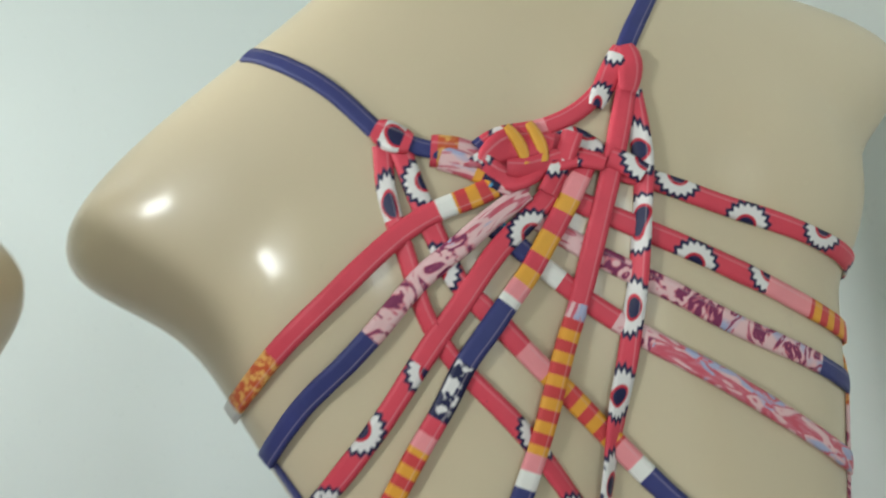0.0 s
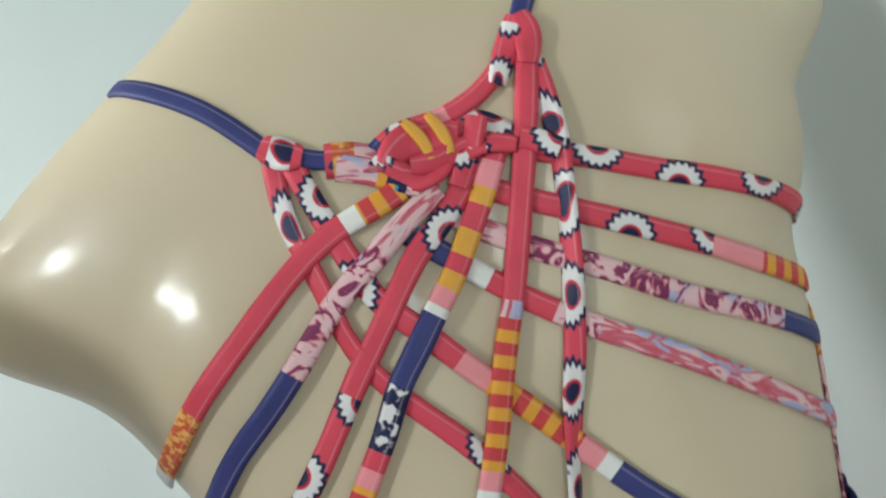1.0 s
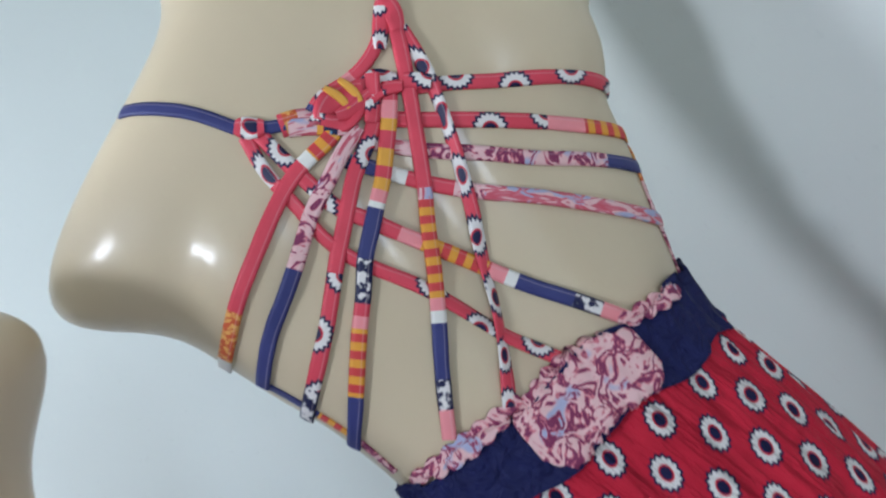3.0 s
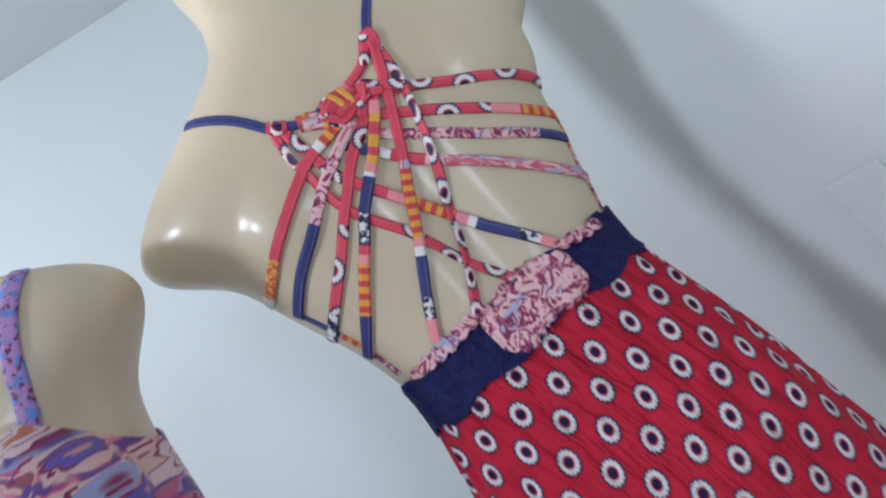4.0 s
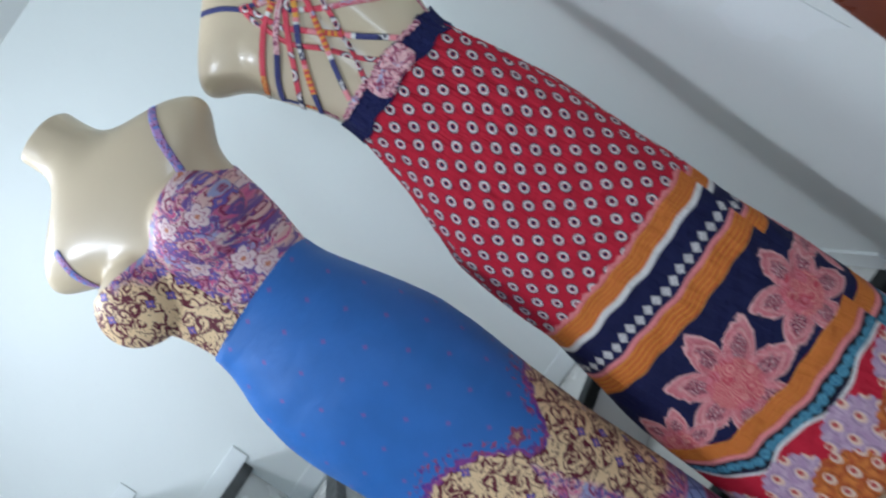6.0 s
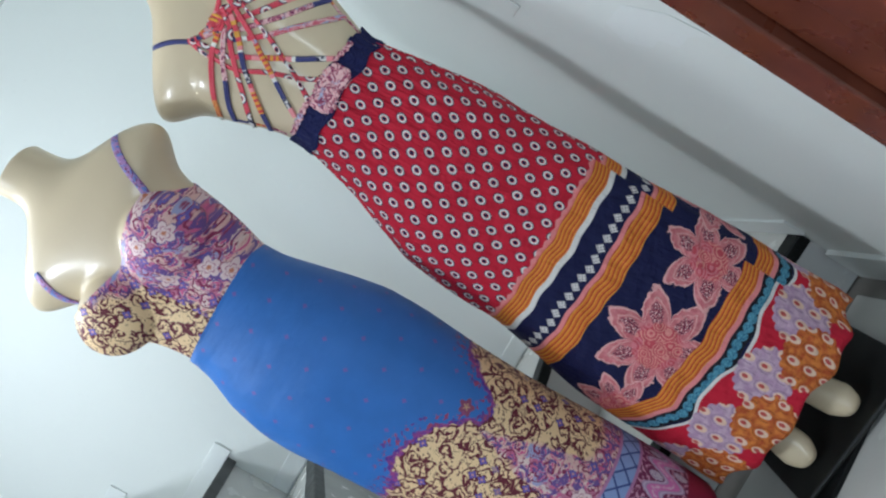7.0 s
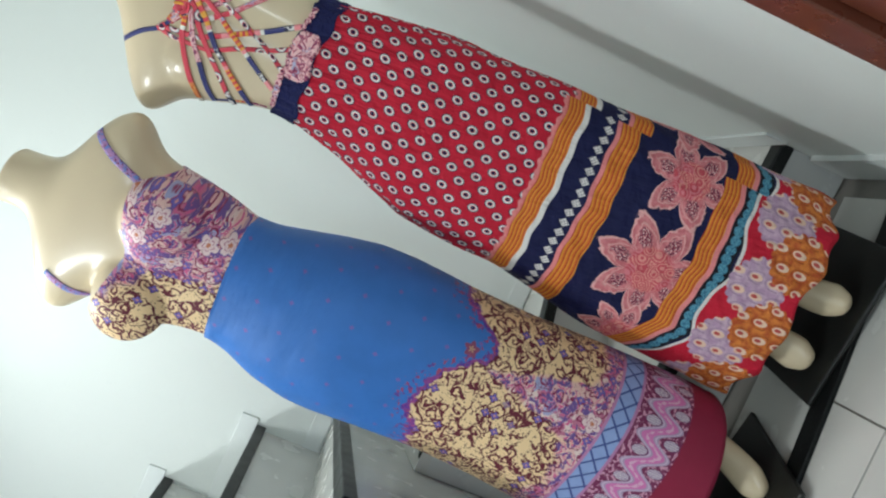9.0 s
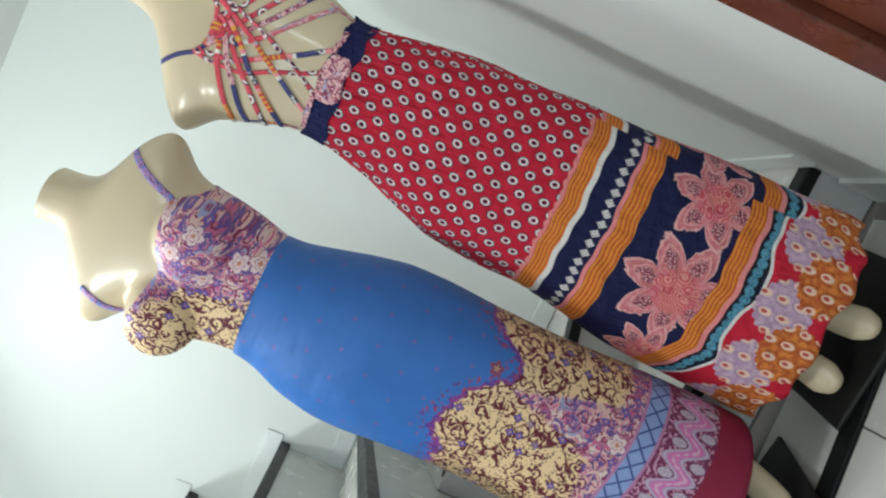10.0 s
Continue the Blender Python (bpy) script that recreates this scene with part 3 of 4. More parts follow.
# a thin cover plate and a patch of filler on the east wall
plate = link_mesh("cover_plate", prism([plan(-0.0035, -1.002), plan(-0.0005, -1.002), plan(-0.0005, -0.935), plan(-0.0035, -0.935)], 0.957, 1.056, 0.002), WALL, None, False)
tagged(plate, "white plastic cover plate fixed on the pale wall", "cover plate")
bm = bmesh.new()
rim = [(-1.150, 0.835), (-1.125, 0.79), (-1.165, 0.757), (-1.205, 0.762), (-1.222, 0.735), (-1.27, 0.742), (-1.312, 0.726), (-1.295, 0.79), (-1.24, 0.842)]
front_face = bm.faces.new([bm.verts.new((*plan(-0.0012, s), z)) for s, z in rim])
back_verts = bmesh.ops.extrude_face_region(bm, geom=[front_face])["geom"]
bmesh.ops.translate(bm, vec=(EX.x * 0.001, EX.y * 0.001, 0), verts=[v for v in back_verts if isinstance(v, bmesh.types.BMVert)])
bmesh.ops.recalc_face_normals(bm, faces=bm.faces)
patch = link_mesh("filler_patch", bm, SKIRTING, None, False)
tagged(patch, "uneven patch of white filler on the painted wall", "wall patch", kind="structure")

# black inlay strip across the floor
a0, b0 = (-0.55, 0.115), (0.40, 0.437)
dr = (Vector(b0) - Vector(a0)).normalized()
w = Vector((-dr.y, dr.x)) * 0.024
strip = link_mesh("floor_strip", prism([tuple(Vector(a0) - w), tuple(Vector(b0) - w), tuple(Vector(b0) + w), tuple(Vector(a0) + w)], 0.0005, 0.012, 0.003), GRANITE, None, False)
tagged(strip, "shiny black strip lying across the white tiles", "floor strip", kind="structure")


# ---- mannequins: height, left, right, near and far edge of each section ----
CY_RED, CY_BLUE = 0.41, 0.33
RED_TORSO = [(1.64, .030, .130, .37, .47), (1.56, .030, .130, .365, .47), (1.533, .018, .138, .36, .475), (1.514, .004, .147, .352, .48),
             (1.496, -.030, .160, .346, .485), (1.482, -.066, .176, .342, .49), (1.468, -.098, .196, .34, .49), (1.453, -.129, .226, .338, .49),
             (1.438, -.152, .252, .337, .49), (1.422, -.163, .276, .337, .49), (1.405, -.160, .291, .336, .49), (1.390, -.143, .293, .336, .49), (1.375, -.122, .276, .336, .49)]
RED_TRUNK = [(1.356, -.108, .240, .336, .49), (1.330, -.100, .222, .338, .495), (1.29, -.088, .209, .341, .49), (1.25, -.073, .198, .346, .485),
             (1.20, -.063, .180, .350, .48), (1.165, -.060, .165, .350, .48), (1.12, -.064, .168, .346, .48), (1.0, -.08, .16, .340, .47), (.80, -.10, .14, .35, .47)]
BLUE_TORSO = [(1.590, -.410, -.306, .280, .388), (1.55, -.408, -.304, .282, .390), (1.528, -.412, -.300, .275, .392), (1.506, -.452, -.286, .27, .395),
              (1.492, -.512, -.268, .265, .40), (1.478, -.550, -.245, .26, .40), (1.462, -.572, -.208, .256, .40), (1.445, -.582, -.180, .252, .40),
              (1.425, -.575, -.158, .25, .40), (1.405, -.552, -.147, .248, .40), (1.388, -.530, -.150, .246, .40), (1.372, -.514, -.168, .246, .40), (1.355, -.508, -.195, .246, .40)]
BLUE_TRUNK = [(1.335, -.515, -.208, .245, .40), (1.30, -.528, -.218, .242, .40), (1.25, -.52, -.225, .240, .40), (1.2, -.505, -.236, .238, .40), (1.14, -.50, -.255, .24, .40),
              (1.05, -.51, -.265, .235, .40), (.95, -.53, -.245, .225, .41), (.8, -.53, -.25, .23, .41)]


def foot(bm, ankle, toe, width=0.030):
    ax, ay, az = ankle
    for k in range(13):
        f = k / 12
        p = Vector(ankle).lerp(Vector(toe), f)
        wide = width * (0.72 + 0.50 * math.sin(min(1.0, f * 1.15) * math.pi / 2) - 0.30 * max(0.0, f - 0.85) / 0.15)
        ball(bm, (p.x, p.y, p.z), (wide, 0.030 - 0.008 * f, 0.030 - 0.013 * f))
    tube(bm, [(ax, ay, az - 0.01, 0.028, 0.030), (ax, ay + 0.01, az + 0.12, 0.032, 0.036), (ax, ay + 0.01, az + 0.35, 0.045, 0.05), (ax, ay, 0.86, 0.06, 0.065)])


def crop_neck(ob, x, z):
    """A flat cut across the neck, with a crisp rim."""
    bm = bmesh.new()
    bm.from_mesh(ob.data)
    cut = bmesh.ops.bisect_plane(bm, geom=[*bm.verts, *bm.edges, *bm.faces], plane_co=(x, 0, z), plane_no=(0.06, 0, 1), clear_outer=True)
    rim = [e for e in cut["geom_cut"] if isinstance(e, bmesh.types.BMEdge)]
    face = bmesh.ops.contextual_create(bm, geom=rim)["faces"]
    for f in bm.faces:
        f.smooth = True
    for f in face:
        f.smooth = False
    bm.to_mesh(ob.data)
    bm.free()


def mannequin(name, torso, trunk, cy, extra, feet, label, spine=None):
    bm = bmesh.new()
    table = torso + trunk
    top = torso[0]
    loft(bm, [(top[0] + 0.05, *top[1:])] + table, 90, 0.80, top[0] + 0.05, 56, cy, 2.35)
    for centre, radii in extra:
        ball(bm, centre, radii)
    for ankle, toe in feet:
        foot(bm, ankle, toe)
    ob = link_mesh(name, bm, SKIN)
    fuse(ob, 0.0055, 5)
    crop_neck(ob, (top[1] + top[2]) / 2, top[0] - 0.002)
    for v in ob.data.vertices if spine else ():
        if v.co.y < cy:
            mid = spine[0] + (v.co.z - 1.30) * spine[1]
            low = min(1.0, max(0.0, (1.45 - v.co.z) / 0.10))
            d = v.co.x - mid
            v.co.y += low * (0.0040 * math.exp(-(d / 0.024) ** 2) - 0.0020 * math.exp(-((abs(d) - 0.045) / 0.022) ** 2))
    return tagged(ob, label, "mannequin")


red_body = mannequin("shop_mannequin", RED_TORSO, RED_TRUNK, CY_RED,
                     [((-0.02, 0.395, 1.37), (0.075, 0.058, 0.085)), ((0.165, 0.395, 1.37), (0.075, 0.058, 0.085))],
                     [((0.036, 0.385, 0.135), (0.058, 0.322, 0.046)), ((-0.066, 0.380, 0.135), (-0.070, 0.320, 0.050))],
                     "glossy beige headless armless shop mannequin seen from behind", (0.066, 0.05))
blue_body = mannequin("shop_mannequin", BLUE_TORSO, BLUE_TRUNK, CY_BLUE,
                      [((-0.468, 0.266, 1.297), (0.084, 0.066, 0.070)), ((-0.304, 0.268, 1.285), (0.080, 0.066, 0.076)), ((-0.383, 0.275, 1.27), (0.10, 0.045, 0.08))],
                      [((-0.300, 0.32, 0.13), (-0.330, 0.235, 0.035)), ((-0.46, 0.33, 0.13), (-0.48, 0.25, 0.035))],
                      "glossy beige headless armless shop mannequin with a cut neck")


def base_plate(x0, x1, y0, y1, turn, label):
    bm = bmesh.new()
    bmesh.ops.create_cube(bm, size=1, matrix=pose((x0 + x1) / 2, (y0 + y1) / 2, 0.0185, 0, 0, turn) @ Matrix.Diagonal((x1 - x0, y1 - y0, 0.012, 1)))
    bmesh.ops.bevel(bm, geom=list(bm.edges), offset=0.004, segments=2, affect="EDGES", profile=0.5)
    return tagged(link_mesh("base_plate", bm, BASE, None, False), label, "mannequin base")


base_plate(-0.150, 0.185, 0.275, 0.555, 3, "scuffed square black base plate under the red dress")
base_plate(-0.535, -0.255, 0.15, 0.42, -4, "square black base plate under the blue dress")


# ---- cloth laid on a body ----


def skin_of(*obs):
    verts, polys = [], []
    for ob in obs:
        off = len(verts)
        verts += [v.co.copy() for v in ob.data.vertices]
        polys += [[i + off for i in p.vertices] for p in ob.data.polygons]
    return BVHTree.FromPolygons(verts, polys)


def on_skin(tree, x, z, cy):
    hit = tree.ray_cast(Vector((x, cy - 0.8, z)), Vector((0, 1, 0)))
    if hit[0] is None:
        hit = tree.find_nearest(Vector((x, cy, z)))
    return hit[0], hit[1]


def spline(points, count):
    """Catmull-Rom through points, evenly resampled."""
    pts = [Vector(p) for p in points]
    pts = [pts[0] * 2 - pts[1]] + pts + [pts[-1] * 2 - pts[-2]]
    fine = []
    for i in range(1, len(pts) - 2):
        p0, p1, p2, p3 = pts[i - 1:i + 3]
        for k in range(12):
            t = k / 12
            fine.append(0.5 * ((2 * p1) + (p2 - p0) * t + (2 * p0 - 5 * p1 + 4 * p2 - p3) * t * t + (3 * p1 - p0 - 3 * p2 + p3) * t ** 3))
    fine.append(pts[-2])
    d = np.concatenate([[0], np.cumsum([(b - a).length for a, b in zip(fine, fine[1:])])])
    out = []
    for s in np.linspace(0, d[-1], count):
        k = min(int(np.searchsorted(d, s, "right")) - 1, len(fine) - 2)
        f = (s - d[k]) / max(d[k + 1] - d[k], 1e-9)
        out.append(fine[k].lerp(fine[k + 1], min(f, 1)))
    return out, float(d[-1])


def strap(tree, cy, points, kinds, parent, width=0.0094, lift=0.0015, twist=0.0, name="strap", label=""):
    """A padded ribbon along points (x, z) on the skin. kinds: (share of the length at which a stretch ends, cloth)."""
    lift *= 0.6
    _, length = spline([(x, z, 0) for x, z in points], 8)
    count = max(10, int(length / 0.0035))
    flat, length = spline([(x, z, 0) for x, z in points], count)
    rail = []
    for p in flat:
        c, n = on_skin(tree, p.x, p.y, cy)
        rail.append((c, n))
    # straps are taut: bridge hollows by smoothing the rail and keeping it off the skin
    co = [c + n * lift for c, n in rail]
    for _ in range(6):
        co = [co[0]] + [(a + b * 2 + c) / 4 for a, b, c in zip(co, co[1:], co[2:])] + [co[-1]]
    co = [c + n * max(0.0, lift - (c - s).dot(n)) for c, (s, n) in zip(co, rail)]
    bm = bmesh.new()
    uvl = bm.loops.layers.uv.verify()
    prof = ((-1.0, 0.0), (-0.93, 0.8), (-0.4, 1.0), (0.4, 1.0), (0.93, 0.8), (1.0, 0.0))
    rings = []
    run = 0.0
    for i, c in enumerate(co):
        t = (co[min(i + 1, count - 1)] - co[max(i - 1, 0)]).normalized()
        n = rail[i][1].lerp(rail[max(i - 2, 0)][1], 0.5).normalized()
        side = n.cross(t).normalized()
        n = t.cross(side).normalized()
        ang = twist * math.sin(math.pi * i / (count - 1) * 2)
        side, n = side * math.cos(ang) + n * math.sin(ang), n * math.cos(ang) - side * math.sin(ang)
        w = width / 2 * (1 + 0.06 * noise.noise(c * 60))
        if name != "strap":
            w *= 0.62 + 0.38 * math.sin(math.pi * i / (count - 1)) ** 0.6
        rings.append(([bm.verts.new(c + side * (w * k) + n * (0.0015 * h - 0.0004)) for k, h in prof], i / (count - 1) * length))
    names = [k for _, k in kinds]
    used = sorted(set(names))
    for i, ((p, ua), (q, ub)) in enumerate(zip(rings, rings[1:])):
        share = (i + 0.5) / (count - 1)
        kind = next((k for e, k in kinds if share <= e), names[-1])
        for j in range(len(prof) - 1):
            f = bm.faces.new((p[j], p[j + 1], q[j + 1], q[j]))
            f.material_index = used.index(kind)
            for lp, (uu, vv) in zip(f.loops, ((ua, prof[j][0]), (ua, prof[j + 1][0]), (ub, prof[j + 1][0]), (ub, prof[j][0]))):
                lp[uvl].uv = (uu, vv)
        f = bm.faces.new((p[0], q[0], q[-1], p[-1]))
        f.material_index = used.index(kind)
    bmesh.ops.recalc_face_normals(bm, faces=bm.faces)
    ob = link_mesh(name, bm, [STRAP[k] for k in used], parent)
    return tagged(ob, label) if label else ob


# ---- the red dress ----
RED_SKIRT = [(1.16, -.064, .169, .345, .485), (1.05, -.090, .187, .32, .50), (.98, -.118, .197, .302, .51), (.90, -.150, .206, .298, .515), (.79, -.163, .208, .305, .515),
             (.69, -.165, .212, .31, .515), (.57, -.187, .216, .305, .52), (.45, -.210, .222, .295, .525), (.30, -.218, .227, .28, .53), (.13, -.224, .229, .265, .535)]
red_dress = tagged(new("strappy_dress"), "long red printed dress with crossed back straps, flowered border", "dress")


def red_folds(th, z):
    top, low = max(0.0, (z - 0.85) / 0.3), max(0.0, (0.62 - z) / 0.5)
    k = 0.024 * top * math.sin(th * 19 + math.sin(th * 5) * 2.5) * (1.15 - top) + 0.010 * top * math.sin(th * 31 + z * 9) + low * (0.016 * math.sin(th * 5 + 0.7) + 0.012 * math.sin(th * 11 + z * 4))
    k += 0.007 * math.sin(th * 7 + z * 22) + 0.004 * math.sin(th * 15 - z * 31)
    hem = max(0.0, (0.20 - z) / 0.07)
    return k, hem * (0.009 * math.sin(th * 13) + 0.008 * math.sin(th * 6 + 1))


bm = bmesh.new()
loft(bm, RED_SKIRT, 110, 0.142, 1.160, 160, CY_RED, 2.3, red_folds, caps=False)
skirt = part("skirt", bm, SKIRT_RED, red_dress, "red wheel-printed skirt with orange and navy flowered border")
sd = skirt.modifiers.new("cloth", "SOLIDIFY")
sd.thickness, sd.offset = 0.0016, -1

RED_BAND = [(1.21, -.066, .182, .342, .486), (1.185, -.066, .176, .340, .488), (1.16, -.068, .173, .340, .489), (1.13, -.072, .179, .334, .491)]


def band_gathers(th, z):
    return 0.022 * math.sin(th * 23 + math.sin(th * 7) * 2.0) * (0.6 + 0.4 * math.sin(z * 90)) + 0.010 * math.sin(th * 41 + z * 60), 0.004 * math.sin(th * 9) - 0.013 * max(0.0, math.sin(th))


bm = bmesh.new()
loft(bm, RED_BAND, 16, 1.147, 1.193, 140, CY_RED, 2.35, band_gathers, caps=False)
band = part("waistband", bm, NAVY_CLOTH, red_dress, "gathered navy blue waistband")
sd = band.modifiers.new("cloth", "SOLIDIFY")
sd.thickness, sd.offset = 0.002, -1

back = skin_of(red_body)
band_skin = skin_of(red_body, band)


def lace(x0, x1, zlow, zhigh, scallops, name="lace_trim", tree=band_skin, lift=0.003):
    """A patch of paisley lace with a scalloped outline, laid on the band."""
    bm = bmesh.new()
    uvl = bm.loops.layers.uv.verify()
    nx, nz = 48, 14
    grid = []
    for i in range(nx + 1):
        f = i / nx
        x = x0 + (x1 - x0) * f
        env = math.sin(math.pi * min(max(f, 0.02), 0.98)) ** 0.7
        tooth = 0.0030 * abs(math.sin(f * math.pi * scallops))
        lo, hi = zlow + (zhigh - zlow) * 0.5 * (1 - env) - tooth, zhigh - (zhigh - zlow) * 0.2 * (1 - env) + tooth
        col = []
        for j in range(nz + 1):
            z = lo + (hi - lo) * j / nz - 0.22 * max(0.0, x - 0.085)
            c, n = on_skin(tree, x, z, CY_RED)
            col.append((bm.verts.new(c + n * lift), (x, z * 150)))
        grid.append(col)
    for i in range(nx):
        for j in range(nz):
            q = (grid[i][j], grid[i + 1][j], grid[i + 1][j + 1], grid[i][j + 1])
            face = bm.faces.new([v for v, _ in q])
            for lp, (_, t) in zip(face.loops, q):
                lp[uvl].uv = t
    bmesh.ops.recalc_face_normals(bm, faces=bm.faces)
    ob = part(name, bm, STRAP["paisley"], red_dress, "pink paisley scalloped trim")
    s = ob.modifiers.new("cloth", "SOLIDIFY")
    s.thickness, s.offset = 0.0015, 0
    return ob


lace(0.016, 0.106, 1.134, 1.197, 9)
lace(-0.050, 0.030, 1.190, 1.199, 7)
lace(0.104, 0.150, 1.189, 1.196, 4)

R = red_dress
strap(back, CY_RED, [(-.042, 1.478), (-.028, 1.465), (-.010, 1.445), (.004, 1.421)], [(1, "navy")], R, 0.0085, 0.001, label="navy shoulder strap")
strap(back, CY_RED, [(.158, 1.474), (.151, 1.461), (.143, 1.451), (.129, 1.437), (.118, 1.424)], [(1, "navy")], R, 0.0085, 0.001, label="navy shoulder strap")
strap(back, CY_RED, [(-.082, 1.298), (-.077, 1.286), (-.071, 1.268), (-.061, 1.236), (-.056, 1.205)], [(.4, "navy"), (.7, "stripes"), (1, "paisley")], R, 0.006, 0.001)
strap(back, CY_RED, [(.214, 1.305), (.204, 1.270), (.190, 1.25), (.178, 1.218), (.174, 1.199), (.166, 1.175)], [(.5, "ember"), (1, "paisley")], R, 0.006, 0.001)
strap(back, CY_RED, [(.096, 1.377), (.110, 1.368), (.133, 1.353), (.156, 1.339), (.184, 1.321), (.212, 1.303)], [(1, "wheel")], R, 0.0092, 0.0025)
strap(back, CY_RED, [(.077, 1.369), (.099, 1.350), (.118, 1.335), (.147, 1.313), (.172, 1.293), (.203, 1.270)], [(.18, "red"), (.60, "wheel"), (.74, "pink"), (.97, "stripes"), (1, "navy")], R, 0.0096, 0.002)
strap(back, CY_RED, [(.054, 1.371), (.064, 1.360), (.083, 1.340), (.105, 1.320), (.129, 1.298), (.160, 1.275), (.191, 1.250)], [(.2, "rosepaisley"), (.84, "paisley"), (1, "navy")], R, 0.0094, 0.002)
strap(back, CY_RED, [(.038, 1.369), (.049, 1.354), (.062, 1.336), (.070, 1.326), (.079, 1.315), (.096, 1.297), (.120, 1.274), (.146, 1.248), (.179, 1.214)], [(.07, "teal"), (.14, "navy"), (.19, "white"), (.32, "red"), (.42, "paisley"), (1, "rosepaisley")], R, 0.0094, 0.003)
strap(back, CY_RED, [(.052, 1.385), (.039, 1.381), (.023, 1.380), (.008, 1.377), (-.009, 1.370), (-.035, 1.356), (-.061, 1.343), (-.094, 1.323)], [(.05, "teal"), (.16, "stripes"), (.21, "white"), (.78, "red"), (.95, "ember"), (1, "white")], R, 0.0098, 0.0048)
strap(back, CY_RED, [(.058, 1.377), (.037, 1.369), (.026, 1.363), (.006, 1.355), (-.010, 1.345), (-.031, 1.332), (-.057, 1.318), (-.082, 1.299)], [(.2, "rosepaisley"), (.56, "paisley"), (1, "navy")], R, 0.0098, 0.0056)
strap(back, CY_RED, [(.082, 1.388), (.070, 1.375), (.054, 1.365), (.039, 1.357), (.027, 1.347), (.014, 1.336), (.001, 1.326), (-.015, 1.312), (-.029, 1.300), (-.052, 1.283), (-.076, 1.266)], [(.25, "wheel"), (.55, "red"), (.9, "wheel"), (1, "navyflower")], R, 0.0098, 0.0046)
strap(back, CY_RED, [(.090, 1.386), (.080, 1.374), (.067, 1.361), (.057, 1.352), (.048, 1.343), (.038, 1.336), (.025, 1.325), (.012, 1.315), (.001, 1.302), (-.017, 1.285), (-.040, 1.260), (-.063, 1.234)],
      [(.05, "red"), (.10, "pink"), (.14, "yellow"), (.19, "red"), (.235, "yellow"), (.265, "red"), (.295, "yellow"), (.325, "pink"), (.35, "white"), (.48, "navy"), (.60, "navyflower"), (.63, "red"), (.67, "pink"), (.85, "stripes"), (1, "navy")], R, 0.0098, 0.0064)
strap(back, CY_RED, [(.116, 1.413), (.097, 1.377), (.080, 1.348), (.065, 1.324), (.055, 1.311), (.036, 1.281), (.019, 1.256), (.003, 1.233), (-.016, 1.203)],
      [(.40, "red"), (.43, "rosepaisley"), (.66, "stripes"), (.70, "pink"), (.72, "white"), (.86, "navy"), (.93, "navyflower"), (1, "pink")], R, 0.0094, 0.0058)
strap(back, CY_RED, [(.005, 1.413), (.001, 1.394), (.001, 1.376), (.002, 1.361), (.002, 1.341), (.007, 1.321), (.016, 1.303), (.026, 1.285), (.034, 1.265), (.047, 1.228), (.058, 1.207), (.066, 1.192)], [(.14, "scallop"), (.5, "red"), (1, "wheel")], R, 0.0088, 0.0028, 0.45)
strap(back, CY_RED, [(.012, 1.410), (.013, 1.393), (.015, 1.375), (.017, 1.360), (.019, 1.347), (.027, 1.334), (.035, 1.318), (.042, 1.305), (.052, 1.288), (.063, 1.268), (.078, 1.241), (.092, 1.219), (.111, 1.187)],
      [(.16, "wheel"), (.30, "wheel"), (.40, "red"), (.46, "pink"), (.64, "stripes"), (.68, "pink"), (.71, "white"), (.86, "navy"), (.93, "navyflower"), (1, "pink")], R, 0.0096, 0.0034)
strap(back, CY_RED, [(.116, 1.407), (.110, 1.375), (.102, 1.352), (.094, 1.330), (.086, 1.312), (.079, 1.296), (.071, 1.282), (.062, 1.264), (.052, 1.243), (.039, 1.221), (.022, 1.195)], [(1, "scallop")], R, 0.0090, 0.0048, 0.7)
# top edge of the web: collars at its two corners, a gathered band and a twisted knot
strap(back, CY_RED, [(.004, 1.421), (.010, 1.415), (.017, 1.410)], [(.22, "red"), (.80, "scallop"), (1, "red")], R, 0.013, 0.006, 0.2, "collar", "folded red collar that gathers the straps")
strap(back, CY_RED, [(.016, 1.411), (.021, 1.407), (.027, 1.404)], [(1, "navy")], R, 0.0075, 0.004)
strap(back, CY_RED, [(.024, 1.405), (.032, 1.402), (.040, 1.399), (.048, 1.396)], [(.15, "red"), (.45, "ember"), (1, "rosepaisley")], R, 0.0135, 0.004, 0.3)
strap(back, CY_RED, [(.027, 1.401), (.035, 1.396), (.044, 1.389), (.052, 1.381), (.058, 1.376)], [(.35, "rosepaisley"), (.5, "stripes"), (.72, "teal"), (1, "rosepaisley")], R, 0.011, 0.0045, 0.2)
strap(back, CY_RED, [(.043, 1.400), (.050, 1.404), (.057, 1.404), (.066, 1.402), (.078, 1.402), (.090, 1.404), (.099, 1.408), (.106, 1.413)],
      [(.06, "navy"), (.26, "wheel"), (.40, "red"), (.5, "pink"), (1, "red")], R, 0.0085, 0.005, label="curved top edge")
strap(back, CY_RED, [(.068, 1.394), (.076, 1.397), (.084, 1.396), (.090, 1.390), (.093, 1.383)], [(1, "wheel")], R, 0.0115, 0.0035, 0.2)
strap(back, CY_RED, [(.057, 1.406), (.060, 1.400), (.061, 1.394), (.061, 1.388)], [(1, "yellow")], R, 0.0052, 0.0105, name="wrap", label="yellow striped wrap round the knot")
strap(back, CY_RED, [(.067, 1.405), (.069, 1.399), (.070, 1.393), (.069, 1.387)], [(1, "yellow")], R, 0.0052, 0.0105, name="wrap", label="yellow striped wrap round the knot")
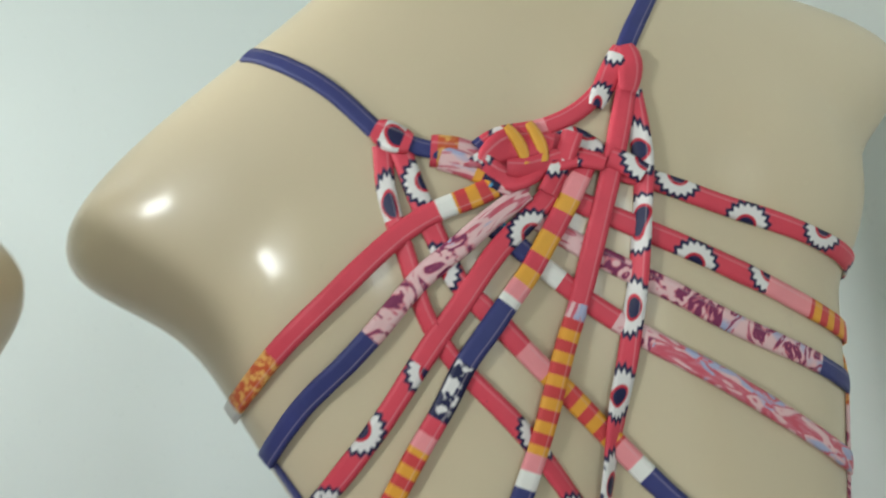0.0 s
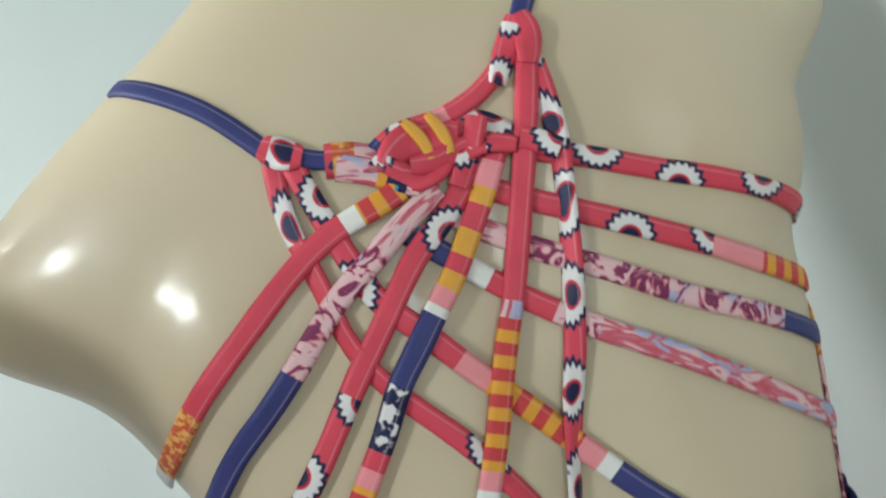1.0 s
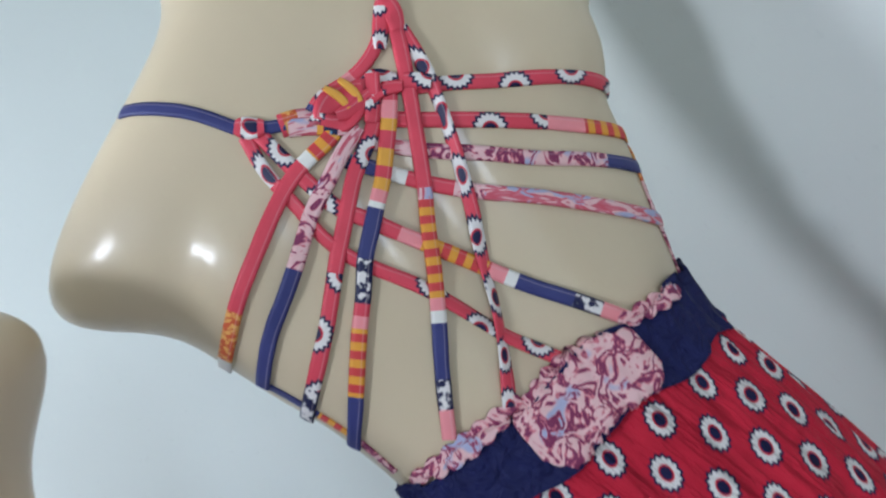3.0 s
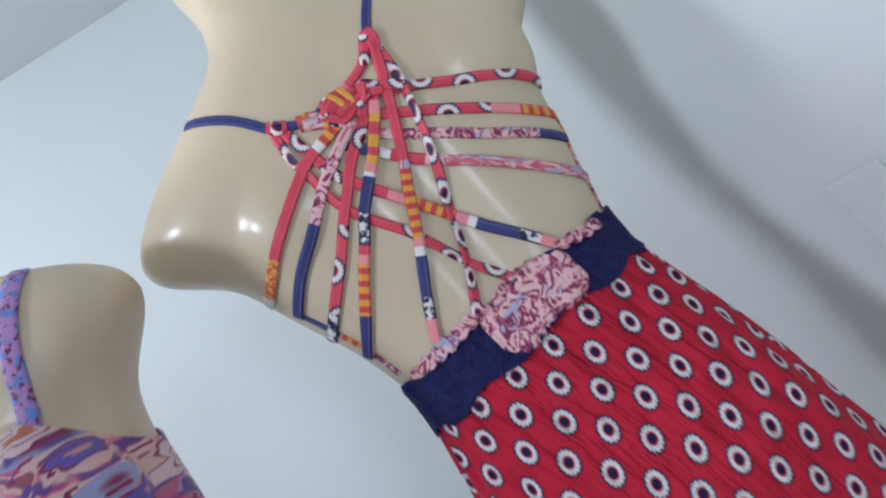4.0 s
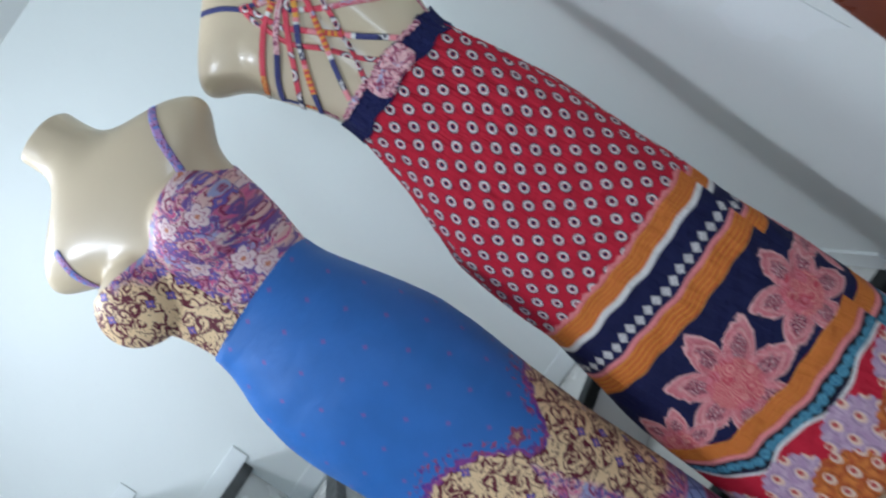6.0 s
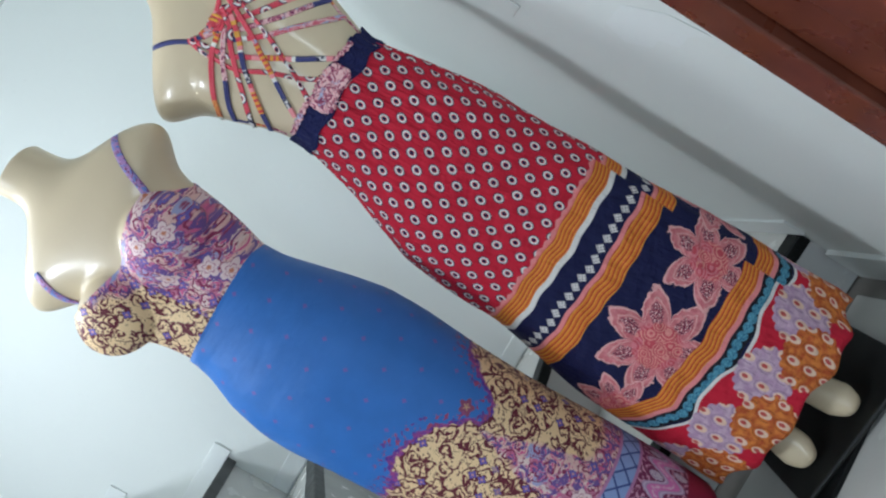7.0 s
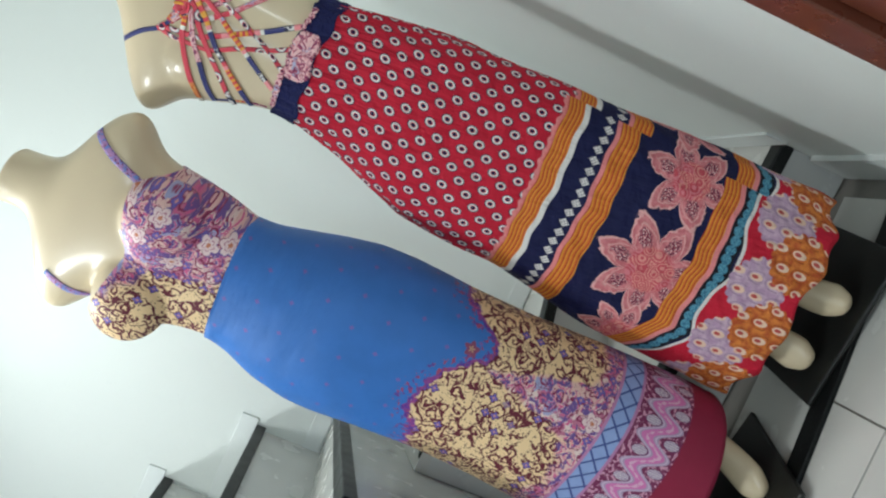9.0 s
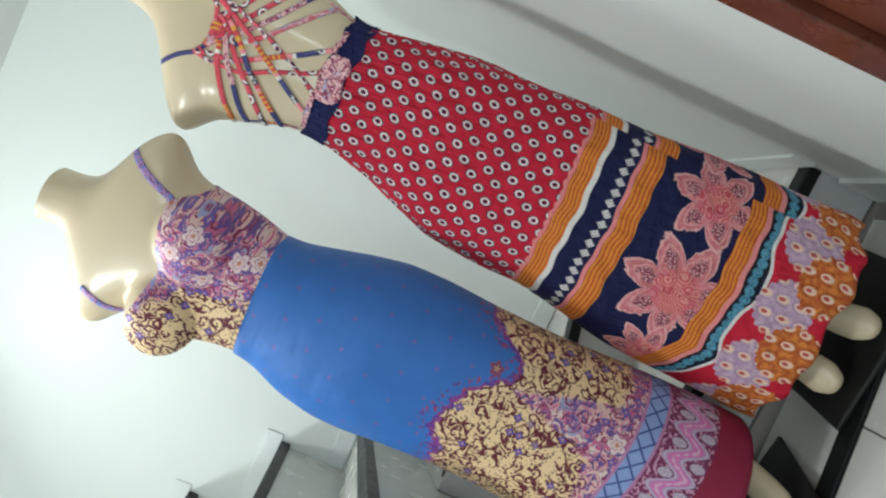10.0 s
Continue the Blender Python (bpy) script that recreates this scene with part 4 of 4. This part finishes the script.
strap(back, CY_RED, [(.044, 1.392), (.051, 1.398), (.060, 1.398), (.069, 1.397), (.075, 1.393)], [(1, "red")], R, 0.016, 0.0075, 0.35, "knot", "twisted knot of red cloth")
strap(back, CY_RED, [(.041, 1.398), (.044, 1.389), (.052, 1.382), (.060, 1.381), (.068, 1.386)], [(.2, "wheel"), (1, "red")], R, 0.011, 0.0065, 0.6, "knot", "twisted knot of red cloth")
strap(back, CY_RED, [(.052, 1.389), (.062, 1.385), (.074, 1.387), (.084, 1.386), (.094, 1.379)], [(.7, "red"), (.85, "wheel"), (1, "red")], R, 0.0105, 0.0085, 0.5, "knot", "twisted knot of red cloth")
strap(back, CY_RED, [(.085, 1.396), (.080, 1.388), (.073, 1.381), (.066, 1.374)], [(.4, "red"), (1, "wheel")], R, 0.009, 0.009, 0.4)
strap(back, CY_RED, [(.098, 1.404), (.104, 1.411), (.111, 1.419), (.117, 1.427)], [(.9, "scallop"), (1, "red")], R, 0.0105, 0.0062, 0.2, "collar", "folded red collar that gathers the straps")
strap(back, CY_RED, [(.119, 1.427), (.119, 1.418), (.113, 1.406)], [(1, "red")], R, 0.0115, 0.0075, 0.2, "collar", "folded red collar that gathers the straps")
strap(back, CY_RED, [(.097, 1.381), (.103, 1.376), (.108, 1.370)], [(1, "wheel")], R, 0.0095, 0.0075, 0.1)

# ---- the blue dress ----
BLUE_SKIRT = [(1.15, -.508, -.250, .231, .41), (1.10, -.518, -.250, .222, .42), (1.04, -.548, -.236, .208, .43), (.966, -.564, -.217, .195, .44), (.90, -.566, -.205, .19, .445), (.80, -.562, -.206, .195, .445),
              (.70, -.560, -.214, .20, .45), (.57, -.570, -.218, .20, .45), (.41, -.588, -.217, .19, .46), (.215, -.600, -.220, .18, .47), (.115, -.605, -.228, .175, .475)]
blue_dress = tagged(new("slip_dress"), "long blue dress with scrolling flower print bodice and border, maroon hem", "dress")


def blue_folds(th, z):
    low = max(0.0, (0.75 - z) / 0.6)
    return 0.003 * math.sin(th * 6 + z * 11) + low * 0.012 * math.sin(th * 5 + 0.4) + 0.004 * math.sin(z * 26 + th * 3) * (1 if 0.8 < z < 1.1 else 0), 0.0


bm = bmesh.new()
loft(bm, BLUE_SKIRT, 90, 0.15, 1.146, 140, CY_BLUE, 2.3, blue_folds, caps=False)
skirt = part("skirt", bm, SKIRT_BLUE, blue_dress, "smooth blue skirt with flowered border and maroon hem")
sd = skirt.modifiers.new("cloth", "SOLIDIFY")
sd.thickness, sd.offset = 0.0016, -1

BCX = -0.384


def cup(sign):
    """Half of the bodice: the body's skin cut by the waist, the centre, the neckline and the armhole line, and pushed out."""
    bm = bmesh.new()
    bm.from_mesh(blue_body.data)

    def cut(co, no):
        bmesh.ops.bisect_plane(bm, geom=[*bm.verts, *bm.edges, *bm.faces], plane_co=co, plane_no=no, clear_outer=True)

    cut((0, 0, 1.118), (0, 0, -1))
    cut((0, 0, 1.37), (0, 0, 1))
    cut((BCX, 0, 0), (-sign, 0, 0))
    join = BCX + sign * 0.130
    cut((BCX, 0, 1.322), Vector((-0.032 * sign, 0, 0.130)).normalized())
    cut((join, 0, 1.354), Vector((0.085 * sign, 0, 0.055)).normalized())
    bm.normal_update()
    uvl = bm.loops.layers.uv.verify()
    for v in bm.verts:
        v.co += v.normal * 0.004
    for f in bm.faces:
        for lp in f.loops:
            x, y, z = lp.vert.co
            lp[uvl].uv = ((x - BCX) * 1.15 + (0.33 - y) * 0.45 * sign, z)
    ob = part("bodice_cup", bm, BODICE, blue_dress, "bodice half in cream, maroon and lilac scrolling print")
    s = ob.modifiers.new("cloth", "SOLIDIFY")
    s.thickness, s.offset = 0.002, -1


cup(1)
cup(-1)
front = skin_of(blue_body)
strap(front, CY_BLUE, [(-.250, 1.345), (-.238, 1.37), (-.222, 1.405), (-.206, 1.436), (-.200, 1.448)], [(1, "bluepaisley")], blue_dress, 0.014, 0.003, label="narrow lilac-blue printed shoulder strap")
strap(front, CY_BLUE, [(-.512, 1.345), (-.510, 1.37), (-.503, 1.41), (-.49, 1.44), (-.482, 1.456)], [(1, "bluepaisley")], blue_dress, 0.014, 0.003, label="narrow lilac-blue printed shoulder strap")

# ---- floor tiles ----
PITCH = 0.416
tile_mesh = None
i = 0
for ka in range(8):
    for kb in range(9):
        a1 = -0.052 - PITCH * ka
        b1 = -0.737 - PITCH * kb
        bm = prism([(0, 0), (PITCH - 0.004, 0), (PITCH - 0.004, PITCH - 0.004), (0, PITCH - 0.004)], -0.010, 0.0, 0.0012) if tile_mesh is None else None
        if bm:
            tile = link_mesh("floor_tile", bm, TILE, floor, False)
            tile_mesh = tile.data
        else:
            tile = new("floor_tile", tile_mesh)
            tile.parent = floor
        x, y = plan(a1 - PITCH + 0.002, b1 - PITCH + 0.002)
        tile.matrix_basis = pose(x, y, 0, 0, 0, math.degrees(math.atan2(EX.y, EX.x)))
